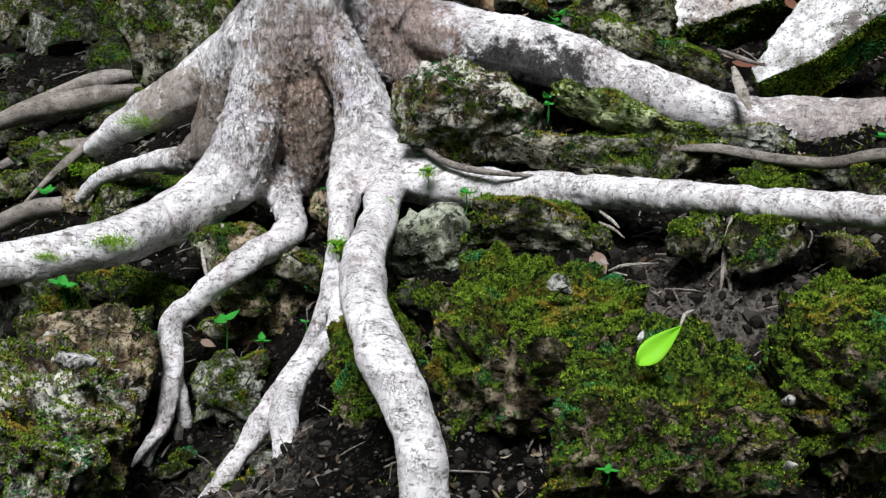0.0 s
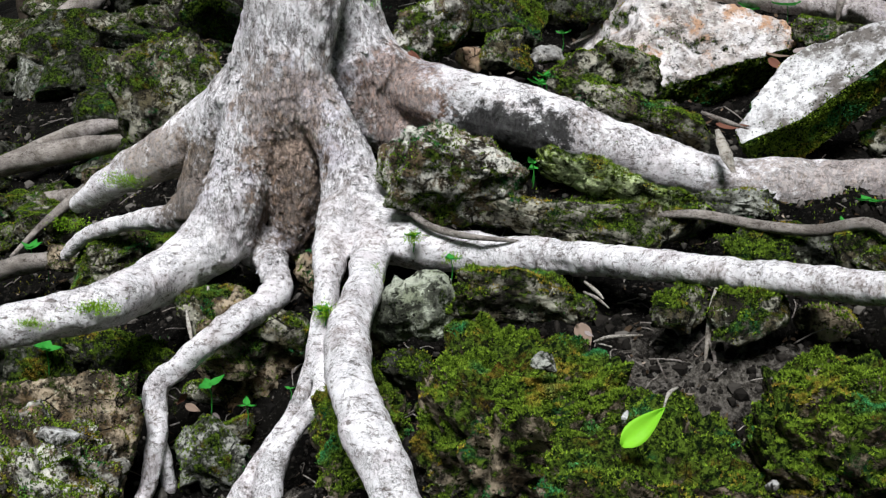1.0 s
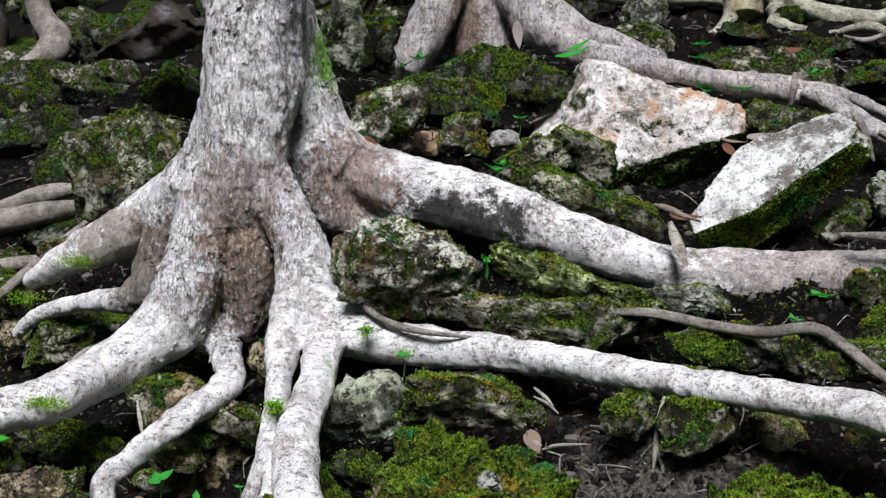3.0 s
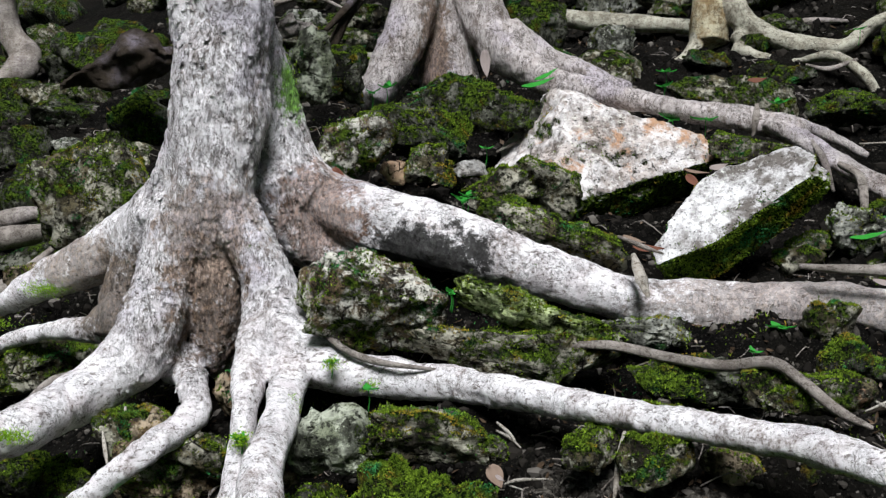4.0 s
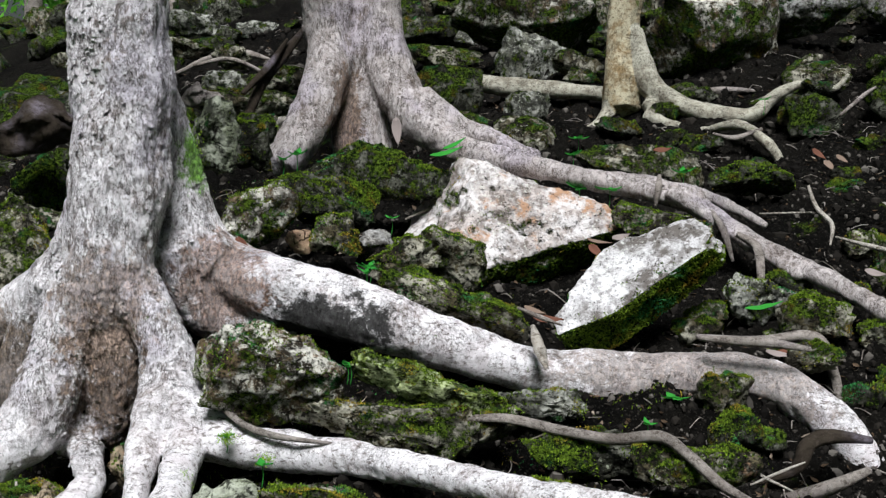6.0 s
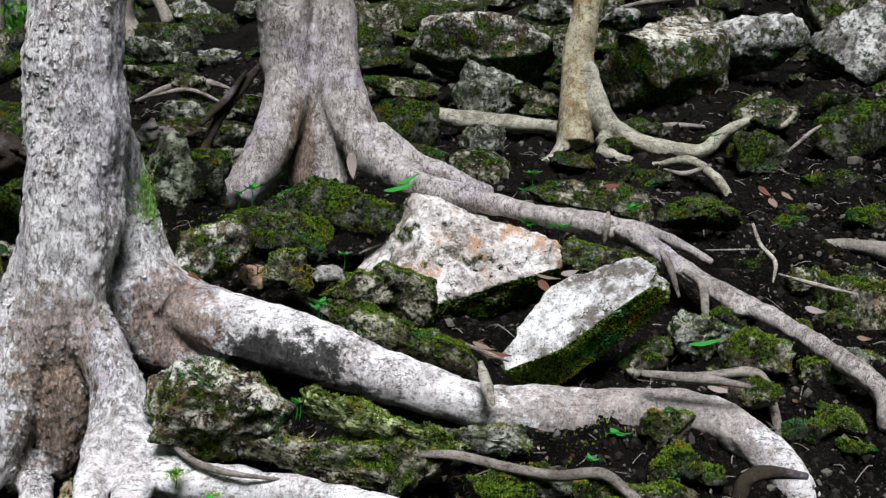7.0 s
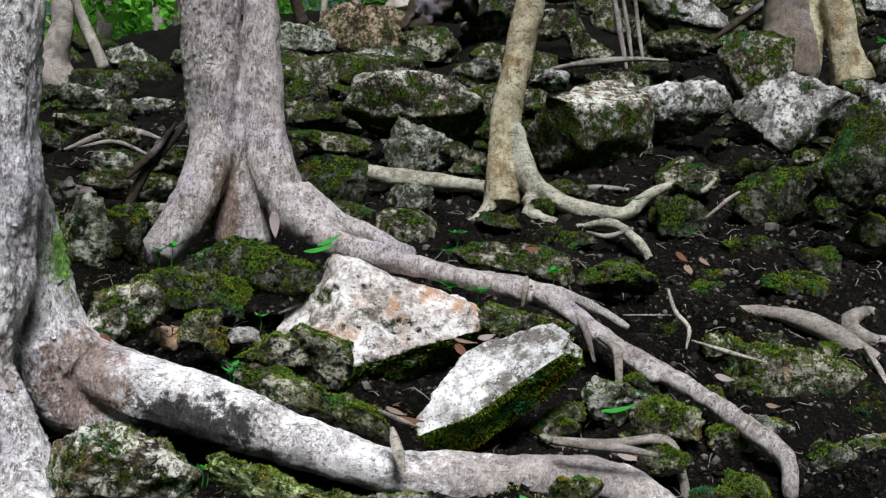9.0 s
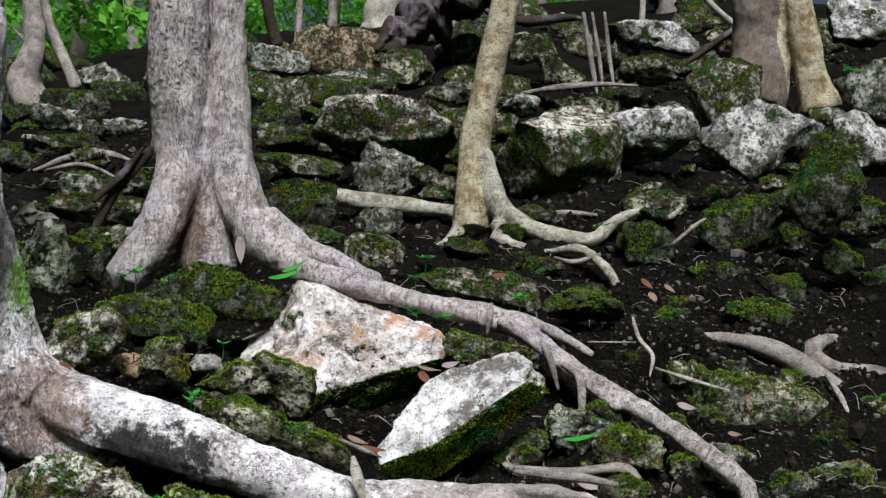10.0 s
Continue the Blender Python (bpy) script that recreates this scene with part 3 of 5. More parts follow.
rock((-0.432, 3.889, 0.068), (0.068, 0.051, 0.103), 0, 10, "brown", "brown rock in the hollow under the trunk", 9)
rock((-0.066, 3.190, -0.059), (0.086, 0.053, 0.067), 0, 11, "dark", "dark rock in the gap between roots", 9)
rock((-0.662, 3.632, -0.202), (0.087, 0.043, 0.043), 0, 12, "brown", "brown rock below the knotted root", 9)
rock((0.044, 3.729, 0.422), (0.289, 0.145, 0.201), 0, 13, "crown", "rock with pale crown and moss beside the trunk", 9)
rock((0.613, 3.570, 0.440), (0.275, 0.100, 0.072), 17, 14, "lime", "long stone with bright green lichen and moss", 7, 5, lumps=0.6)
rock((0.546, 3.581, 0.303), (0.369, 0.108, 0.119), 4, 15, "moss", "broad brown mossy rock above the long root", 9)
rock((1.102, 3.427, 0.258), (0.261, 0.103, 0.085), 0, 16, "dark", "low dark rock behind the long root", 9)
rock((1.034, 3.703, 0.345), (0.204, 0.070, 0.065), 0, 17, "grey", "low grey rock below the heavy root", 9)
rock((1.410, 3.158, 0.295), (0.163, 0.077, 0.077), 0, 18, "moss", "low mossy rock on soil", 9)
rock((0.862, 2.898, 0.192), (0.105, 0.063, 0.079), 0, 19, "moss", "small mossy rock on soil", 9)
rock((1.639, 3.550, 0.306), (0.119, 0.066, 0.076), 0, 20, "dark", "dark rock under the arching root", 9)
rock((0.013, 4.438, 0.909), (0.141, 0.104, 0.159), 30, 21, "crown", "grey and green wedge of rock by the trunk", 9)
rock((0.287, 4.821, 0.917), (0.288, 0.135, 0.132), 5, 22, "dark", "dark mossy rock in the pile", 9)
rock((0.319, 4.556, 0.813), (0.117, 0.075, 0.098), 0, 23, "moss", "small square mossy rock in the pile", 9)
rock((0.600, 4.560, 0.735), (0.155, 0.110, 0.100), 8, 24, "moss", "rounded mossy rock below the large pale boulder", 7, 5, lumps=0.7)
rock((0.800, 4.540, 0.745), (0.165, 0.110, 0.140), 22, 240, "moss", "mossy rock leaning on the large pale boulder", 7, 5, lumps=0.7)
rock((0.744, 4.150, 0.626), (0.325, 0.090, 0.080), 21, 25, "moss", "long mossy rock lying along the heavy root", 7, 5, lumps=0.7)
rock((0.513, 5.260, 1.030), (0.374, 0.147, 0.157), 4, 26, "dark", "flat dark mossy boulder behind the pile", 9)
rock((-0.202, 4.578, 1.187), (0.124, 0.104, 0.179), 0, 27, "sage", "upright grey rock beside the trunk", 9)
rock((-0.071, 4.957, 1.170), (0.104, 0.075, 0.111), 0, 28, "dark", "dark mossy rock behind the trunk", 9)
rock((0.483, 4.578, 0.808), (0.074, 0.038, 0.039), 0, 29, "white", "small white stone in the pile", 9)
rock((0.170, 4.582, 0.793), (0.065, 0.042, 0.055), 0, 30, "tan", "small tan stone against the root", 9)
rock((0.345, 5.238, 1.042), (0.089, 0.051, 0.059), 0, 31, "moss", "mossy dark limestone rock on the slope", 9)
rock((1.732, 4.829, 0.872), (0.260, 0.105, 0.087), 3, 32, "moss", "low mossy rock behind the white slab", 9)
rock((-1.098, 4.890, 0.688), (0.302, 0.187, 0.244), -24, 33, "moss", "large brown mossy rock behind the trunk", 14)
rock((-0.981, 5.184, 0.952), (0.181, 0.113, 0.145), 0, 34, "dark", "dark mossy rock behind the trunk", 9)
rock((-2.675, 10.156, 0.736), (0.378, 0.208, 0.236), 10, 35, "moss", "mossy dark limestone rock on the slope", 9)
rock((-3.050, 9.742, 0.579), (0.347, 0.189, 0.213), 0, 36, "grey", "grey rock on the far slope", 9)
rock((-2.931, 8.789, 0.305), (0.446, 0.252, 0.297), 15, 37, "grey", "large grey rock on the far slope", 9)
rock((-3.334, 11.647, 1.100), (0.323, 0.196, 0.242), 0, 38, "moss", "mossy dark limestone rock on the slope", 9)
rock((-3.106, 8.332, 0.094), (0.356, 0.175, 0.178), 0, 39, "moss", "mossy dark limestone rock on the slope", 9)
rock((-2.008, 5.571, -0.013), (0.192, 0.095, 0.096), 0, 40, "moss", "mossy dark limestone rock on the slope", 9)
rock((-1.286, 4.602, -0.007), (0.266, 0.136, 0.146), -8, 41, "moss", "low mossy ledge of rock beside the trunk", 9)
rock((-1.813, 5.270, -0.034), (0.168, 0.094, 0.107), 0, 42, "moss", "mossy dark limestone rock on the slope", 9)
rock((3.070, 4.691, 0.665), (0.370, 0.200, 0.220), -6, 43, "moss", "angular green grey rock on soil", 12, lumps=0.6)
rock((2.230, 4.169, 0.571), (0.154, 0.091, 0.112), 0, 44, "moss", "small rounded mossy rock on soil", 9)
rock((2.055, 4.423, 0.603), (0.181, 0.097, 0.108), 20, 45, "grey", "small grey rock beside the slab", 9)
rock((2.252, 4.553, 0.653), (0.111, 0.071, 0.093), 0, 46, "dark", "small dark rock on soil", 9)
rock((3.536, 6.101, 1.192), (0.282, 0.134, 0.132), 0, 47, "dark", "mossy dark limestone rock on the slope", 9)
rock((3.526, 5.455, 1.001), (0.286, 0.140, 0.141), 8, 48, "dark", "mossy dark limestone rock on the slope", 9)
rock((2.478, 5.538, 1.059), (0.244, 0.117, 0.115), 5, 49, "dark", "mossy dark limestone rock on the slope", 9)
rock((1.942, 5.861, 1.082), (0.361, 0.148, 0.126), 8, 50, "moss", "low mossy rock beside the second tree's root", 9)
rock((3.825, 6.437, 1.538), (0.322, 0.182, 0.215), 0, 51, "dark", "mossy dark limestone rock on the slope", 9)
rock((3.426, 6.939, 1.601), (0.217, 0.119, 0.134), 0, 52, "moss", "mossy dark limestone rock on the slope", 9)
rock((3.203, 6.485, 1.369), (0.172, 0.113, 0.152), 0, 53, "dark", "mossy dark limestone rock on the slope", 9)
rock((3.885, 5.607, 1.803), (0.187, 0.143, 0.296), 15, 54, "dark", "upright lichened rock leaning on the slope", 9)
rock((4.059, 6.730, 2.077), (0.413, 0.240, 0.293), -14, 55, "white", "pale grey limestone boulder on the slope", 9)
rock((4.540, 6.242, 2.040), (0.301, 0.190, 0.250), 10, 56, "white", "pale grey limestone boulder on the slope", 9)
rock((4.324, 7.883, 2.432), (0.341, 0.244, 0.364), 0, 57, "moss", "tall mossy boulder with a pale top", 9)
rock((3.596, 7.544, 2.106), (0.337, 0.192, 0.227), -5, 58, "white", "pale rock half covered in moss", 9)
rock((2.911, 7.566, 1.899), (0.466, 0.288, 0.376), -8, 59, "crown", "large pale brown boulder on the slope", 9)
rock((1.900, 8.458, 2.044), (0.660, 0.277, 0.319), -2, 60, "crown", "long flat boulder with a pale top", 9)
rock((1.804, 8.349, 1.726), (0.344, 0.199, 0.238), 0, 61, "grey", "pointed grey rock on the slope", 12)
rock((1.048, 7.318, 1.455), (0.276, 0.157, 0.185), 10, 62, "dark", "dark mossy block beside the second tree", 9)
rock((1.640, 7.282, 1.343), (0.187, 0.109, 0.129), 0, 63, "grey", "small pale mossy rock on soil", 9)
rock((1.557, 6.809, 1.136), (0.258, 0.145, 0.168), 20, 64, "moss", "small rock with a mossy face", 9)
rock((-1.003, 11.607, 2.077), (0.287, 0.143, 0.128), 5, 65, "grey", "weathered mossy rock on the slope", 9)
rock((-0.858, 9.578, 1.759), (0.211, 0.104, 0.092), 7, 66, "moss", "weathered mossy rock on the slope", 9)
rock((-0.453, 8.877, 1.684), (0.173, 0.103, 0.111), -1, 67, "moss", "weathered mossy rock on the slope", 9)
rock((-0.037, 8.384, 1.519), (0.212, 0.112, 0.106), -9, 68, "moss", "weathered mossy rock on the slope", 9)
rock((-0.402, 8.066, 1.463), (0.157, 0.089, 0.090), 0, 69, "grey", "weathered mossy rock on the slope", 9)
rock((-0.074, 6.666, 1.195), (0.188, 0.088, 0.075), -4, 70, "moss", "weathered mossy rock on the slope", 9)
rock((1.104, 9.614, 1.957), (0.304, 0.152, 0.138), -11, 71, "dark", "weathered mossy rock on the slope", 9)
rock((1.710, 9.392, 2.023), (0.247, 0.122, 0.110), -2, 72, "dark", "weathered mossy rock on the slope", 9)
rock((2.108, 8.085, 1.679), (0.216, 0.114, 0.108), 8, 73, "moss", "weathered mossy rock on the slope", 9)
rock((1.206, 7.169, 1.280), (0.210, 0.092, 0.073), 5, 74, "moss", "weathered mossy rock on the slope", 9)
rock((1.841, 10.078, 2.279), (0.264, 0.104, 0.073), -3, 75, "grey", "weathered mossy rock on the slope", 9)
rock((2.711, 10.106, 2.529), (0.299, 0.141, 0.120), 4, 76, "grey", "weathered mossy rock on the slope", 9)
rock((1.078, 10.583, 2.228), (0.182, 0.111, 0.121), 11, 77, "dark", "weathered mossy rock on the slope", 9)
rock((3.821, 10.620, 2.922), (0.288, 0.160, 0.160), 9, 78, "moss", "weathered mossy rock on the slope", 9)
rock((4.642, 10.129, 2.953), (0.343, 0.172, 0.156), -7, 79, "moss", "weathered mossy rock on the slope", 9)
rock((4.336, 11.126, 3.257), (0.303, 0.168, 0.169), 3, 80, "moss", "weathered mossy rock on the slope", 9)
rock((3.866, 11.630, 3.268), (0.313, 0.174, 0.174), -10, 81, "moss", "weathered mossy rock on the slope", 9)
rock((4.074, 6.385, 1.702), (0.205, 0.113, 0.113), -8, 82, "dark", "weathered mossy rock on the slope", 9)
rock((4.132, 5.781, 1.374), (0.189, 0.109, 0.113), 5, 83, "dark", "weathered mossy rock on the slope", 9)
rock((3.697, 5.660, 1.178), (0.128, 0.081, 0.091), -9, 84, "dark", "weathered mossy rock on the slope", 9)
rock((2.989, 5.559, 0.986), (0.141, 0.079, 0.079), 11, 85, "dark", "weathered mossy rock on the slope", 9)
rock((2.830, 4.956, 0.778), (0.127, 0.075, 0.079), 8, 86, "moss", "weathered mossy rock on the slope", 9)
rock((2.702, 4.257, 0.511), (0.125, 0.076, 0.083), 2, 87, "grey", "weathered mossy rock on the slope", 9)
rock((3.593, 4.571, 0.682), (0.153, 0.095, 0.107), 0, 88, "moss", "weathered mossy rock on the slope", 9)
rock((2.116, 3.952, 0.462), (0.114, 0.069, 0.076), -3, 89, "moss", "weathered mossy rock on the slope", 9)
rock((2.482, 4.152, 0.509), (0.107, 0.069, 0.080), 8, 90, "moss", "weathered mossy rock on the slope", 9)
rock((1.843, 4.390, 0.558), (0.096, 0.054, 0.055), -10, 91, "moss", "weathered mossy rock on the slope", 9)
rock((-0.761, 3.826, -0.100), (0.140, 0.101, 0.134), -3, 92, "moss", "weathered mossy rock among the roots", 9)
rock((-0.659, 3.716, -0.164), (0.131, 0.089, 0.109), 4, 93, "moss", "weathered mossy rock among the roots", 9)
rock((-1.300, 3.961, -0.244), (0.116, 0.082, 0.105), 9, 94, "moss", "weathered mossy rock among the roots", 9)
rock((-0.516, 3.715, -0.105), (0.110, 0.073, 0.088), 10, 95, "moss", "weathered mossy rock among the roots", 9)
rock((-0.685, 3.601, -0.425), (0.109, 0.068, 0.077), -4, 96, "moss", "weathered mossy rock among the roots", 9)
rock((0.413, 3.032, 0.182), (0.080, 0.042, 0.040), 3, 97, "moss", "weathered mossy rock among the roots", 9)
rock((0.680, 2.985, 0.177), (0.070, 0.047, 0.057), 8, 98, "moss", "weathered mossy rock among the roots", 9)
rock((0.832, 3.793, 0.333), (0.110, 0.058, 0.055), -5, 99, "brown", "weathered mossy rock among the roots", 9)
rock((1.340, 3.256, 0.275), (0.134, 0.075, 0.076), 7, 100, "moss", "weathered mossy rock among the roots", 9)
rock((0.921, 3.031, 0.271), (0.089, 0.042, 0.036), 3, 101, "moss", "weathered mossy rock among the roots", 9)
rock((-2.171, 5.472, -0.141), (0.175, 0.096, 0.096), -8, 102, "moss", "weathered mossy rock among the roots", 9)
rock((-2.484, 6.680, -0.060), (0.212, 0.106, 0.096), 11, 103, "moss", "weathered mossy rock among the roots", 9)
rock((-1.539, 4.757, -0.098), (0.151, 0.076, 0.069), 9, 104, "brown", "weathered mossy rock among the roots", 9)
rock((-1.457, 5.158, 0.225), (0.147, 0.077, 0.074), 1, 105, "brown", "weathered mossy rock among the roots", 9)
rock((2.100, 4.558, 0.542), (0.135, 0.078, 0.081), 7, 106, "moss", "weathered mossy rock among the roots", 9)
rock((2.164, 4.255, 0.458), (0.127, 0.073, 0.076), -1, 107, "moss", "weathered mossy rock among the roots", 9)
rock((1.712, 3.807, 0.359), (0.114, 0.076, 0.091), 11, 108, "moss", "weathered mossy rock among the roots", 9)
rock((1.110, 2.944, 0.140), (0.099, 0.058, 0.063), 5, 109, "brown", "weathered mossy rock among the roots", 9)
rock((0.718, 3.045, 0.178), (0.092, 0.061, 0.073), 7, 110, "moss", "weathered mossy rock among the roots", 9)
rock((-0.171, 3.241, -0.155), (0.068, 0.054, 0.078), -8, 111, "moss", "weathered mossy rock among the roots", 9)
rock((-0.200, 3.336, -0.011), (0.059, 0.048, 0.069), -7, 112, "brown", "weathered mossy rock among the roots", 9)
rock((-0.249, 4.621, 0.672), (0.104, 0.095, 0.157), 1, 113, "brown", "weathered mossy rock among the roots", 9)
rock((5.582, 7.858, 2.670), (0.330, 0.211, 0.280), -10, 114, "grey", "mossy dark limestone rock on the slope", 9)
rock((6.150, 9.145, 3.455), (0.351, 0.194, 0.220), 0, 115, "white", "pale boulder high on the slope", 9)
rock((4.847, 7.261, 2.360), (0.163, 0.081, 0.082), 0, 116, "grey", "mossy dark limestone rock on the slope", 9)
rock((2.871, 8.572, 2.370), (0.168, 0.096, 0.111), 0, 117, "white", "small white rock on the slope", 9)
rock((3.267, 8.107, 2.291), (0.309, 0.143, 0.136), 0, 118, "moss", "mossy dark limestone rock on the slope", 9)
rock((5.390, 11.859, 3.588), (0.509, 0.213, 0.182), 3, 119, "white", "flat pale slab high on the slope", 9)
rock((1.315, 11.716, 2.476), (0.537, 0.288, 0.319), 0, 120, "moss", "mossy dark limestone rock on the slope", 9)
rock((1.916, 13.630, 3.234), (0.576, 0.307, 0.337), 0, 121, "brown", "large boulder near the ridge", 9)
rock((1.193, 13.345, 3.031), (0.399, 0.193, 0.190), 0, 122, "grey", "grey rock near the ridge", 9)
rock((2.709, 12.650, 3.019), (0.351, 0.200, 0.233), 10, 123, "moss", "mossy dark limestone rock on the slope", 9)
rock((2.097, 12.133, 2.669), (0.405, 0.177, 0.158), 0, 124, "moss", "mossy dark limestone rock on the slope", 9)
rock((-0.877, 14.653, 2.726), (0.331, 0.203, 0.255), 0, 125, "grey", "grey rock near the ridge", 9)
rock((-0.336, 11.590, 2.019), (0.248, 0.119, 0.116), 0, 126, "grey", "flat grey stone on the slope", 9)
rock((-0.899, 12.687, 2.174), (0.455, 0.249, 0.280), 0, 127, "dark", "mossy dark limestone rock on the slope", 9)
rock((1.186, 8.996, 1.747), (0.364, 0.127, 0.091), 0, 128, "moss", "mossy dark limestone rock on the slope", 9)
rock((-0.177, 7.721, 1.328), (0.411, 0.161, 0.130), 0, 129, "moss", "mossy dark limestone rock on the slope", 9)
rock((-0.050, 4.966, 1.177), (0.119, 0.088, 0.133), 0, 130, "dark", "mossy dark limestone rock on the slope", 9)
rock((3.391, 4.660, 0.616), (0.085, 0.080, 0.154), 0, 131, "dark", "small dark stone on soil", 9)
rock((3.173, 4.070, 0.494), (0.163, 0.093, 0.109), 0, 132, "grey", "small grey stone on soil", 9)
rock((2.855, 4.007, 0.464), (0.139, 0.076, 0.086), 0, 133, "grey", "small grey stone on soil", 9)
rock((4.180, 5.386, 0.881), (0.214, 0.114, 0.125), 0, 134, "dark", "mossy dark limestone rock on the slope", 9)
rock((4.571, 5.991, 1.228), (0.217, 0.121, 0.138), 0, 135, "dark", "mossy dark limestone rock on the slope", 9)
rock((4.104, 6.258, 1.465), (0.121, 0.078, 0.101), 0, 136, "dark", "mossy dark limestone rock on the slope", 9)
rock((4.294, 5.668, 1.624), (0.149, 0.090, 0.112), 0, 137, "dark", "mossy dark limestone rock on the slope", 9)
rock((5.662, 10.620, 3.361), (0.265, 0.161, 0.199), 0, 138, "moss", "mossy dark limestone rock on the slope", 9)
rock((3.014, 10.077, 2.766), (0.120, 0.103, 0.180), 0, 139, "moss", "mossy dark limestone rock on the slope", 9)
rock((2.168, 9.562, 2.278), (0.197, 0.083, 0.070), 0, 140, "moss", "mossy dark limestone rock on the slope", 9)

# the large boulders in front and in the rock pile
rock((0.21, 2.76, -0.16), (0.30, 0.36, 0.37), 3, 201, "boulder", "huge mossy boulder below the long pale root", 6, 6, rough=2.0, tufts=42000, planes=((0, -0.88, -0.47, 0.52), (-0.8, -0.6, 0, 0.5)))
rock((1.02, 2.54, -0.14), (0.50, 0.36, 0.36), -3, 212, "boulder", "huge mossy boulder with rusty brown moss", 6, 6, rough=2.0, tufts=42000, planes=((0, -0.8, -0.6, 0.45),))
rock((0.52, 2.62, -0.30), (0.36, 0.36, 0.36), 0, 213, "boulder", "sunken mossy boulder under a green leaf", 6, 6, rough=2.0, tufts=9000, planes=((0, -0.8, -0.6, 0.45),))
rock((-0.19, 3.06, -0.36), (0.16, 0.2, 0.36), 0, 203, "boulder", "dark mossy boulder behind the stout root", 7, 5, rough=2.0, tufts=9000)
rock((-1.1, 2.8, -0.38), (0.26, 0.33, 0.37), 4, 204, "crown", "mossy boulder with a white stone patch", 7, 6, rough=2.0, tufts=11000)
rock((1.47, 4.29, 0.67), (0.4, 0.18, 0.125), -34, 205, "slab", "bleached white limestone slab with mossy sides", 3, 6, 8, 30, 0.35, 7000, ((0, 0.1, 1, 0.72), (0, -1, 0, 0.8), (-0.75, 0.65, 0, 0.68), (-0.6, -0.8, 0, 0.85)), 0.55)
rock((1.12, 5.10, 0.69), (0.48, 0.4, 0.46), 2, 221, "pink", "large pale boulder with rusty stains and moss", 0, 6, 0, 0, 0.5, 6000, ((0.1, -0.8, 0.6, 0.66), (-0.8, -0.2, 0.55, 0.8), (0.25, 0, 0.97, 0.76), (0.45, -0.65, -0.6, 0.52)), 0.8)


def strewn(count, seed, west, east, near_y, far_y, small, large, styles):
    """Places, sizes, turns and styles of half-sunk rocks over a stretch of the slope."""
    rng = np.random.default_rng(seed)
    for k in range(count):
        x, y = rng.uniform(west, east), rng.uniform(near_y, far_y)
        s = rng.uniform(small, large)
        size = (s * rng.uniform(0.9, 1.5), s * rng.uniform(0.8, 1.1), s * rng.uniform(0.5, 0.8))
        z = float(ground_height(np.array(x), np.array(y))) + size[2] * 0.45
        yield (x, y, z), size, rng.uniform(-18, 18), seed * 100 + k, styles[int(rng.integers(0, len(styles)))], rng.uniform(-40, 40)


def slope_rocks(*stretch):
    for place, size, roll, seed, style, turn in strewn(*stretch):
        rock(place, size, roll, seed, style, "half-sunk mossy rock on the wooded slope", 9, 3 if max(size) < 0.15 else 4, turn)


def far_rocks(*stretches):
    """The many rocks of the far slope, past counting, in one mesh."""
    styles = ["moss", "dark", "grey"]
    verts, faces, slots, base = [], [], [], 0
    for stretch in stretches:
        for place, size, roll, seed, style, turn in strewn(*stretch):
            v, f = stone_shape(size, roll, seed, 9, 4, turn)
            verts.append(v + np.array(place))
            faces.append(np.array(f) + base)
            slots += [styles.index(style)] * len(f)
            base += len(v)
    me = mesh_from("far_rocks", np.vstack(verts).tolist(), np.vstack(faces).tolist(), ROCK[styles[0]])
    for style in styles[1:]:
        me.materials.append(ROCK[style])
    me.polygons.foreach_set("material_index", slots)
    tagged(new("far_rocks", me), "countless dark mossy rocks strewn over the far slope", "rocks", kind="stuff")


far_rocks((60, 31, -4.6, -1.3, 5.6, 12.0, 0.1, 0.3, ("moss", "dark", "dark")),
          (50, 32, -2.5, 1.9, 7.2, 14.0, 0.08, 0.26, ("moss", "dark", "dark", "grey")),
          (60, 34, 0.0, 8.0, 9.5, 17.0, 0.12, 0.38, ("moss", "dark", "moss", "grey")),
          (70, 40, -8.0, -1.2, 10.5, 22.0, 0.15, 0.45, ("moss", "dark", "dark")),
          (50, 39, 2.0, 6.0, 5.2, 10.0, 0.05, 0.14, ("dark", "dark", "moss")))
# mostly dark stone: the right slope's canopy shade is put into the colour
slope_rocks(40, 33, 2.4, 6.0, 5.0, 11.5, 0.06, 0.17, ("dark", "dark", "moss"))
slope_rocks(10, 37, -0.9, 0.2, 3.1, 3.9, 0.04, 0.09, ("moss", "dark", "grey"))
slope_rocks(16, 38, 1.6, 3.4, 3.6, 5.0, 0.05, 0.1, ("dark", "moss"))


# ---- trees: limbs as x, y, z, radius ----
MAIN = {}
MAIN["trunk"] = [(-0.534, 4.300, 5.500, 0.135), (-0.504, 4.220, 3.200, 0.150), (-0.484, 4.170, 2.200, 0.160), (-0.474, 4.130, 1.246, 0.173), (-0.490, 4.118, 0.949, 0.170), (-0.506, 4.116, 0.725, 0.168), (-0.518, 4.127, 0.537, 0.145)]
MAIN["flange"] = [(-0.450, 4.200, 1.750, 0.080), (-0.410, 4.280, 1.450, 0.090), (-0.358, 4.385, 1.232, 0.096), (-0.307, 4.386, 1.022, 0.097), (-0.253, 4.355, 0.810, 0.119), (-0.143, 4.313, 0.707, 0.129)]
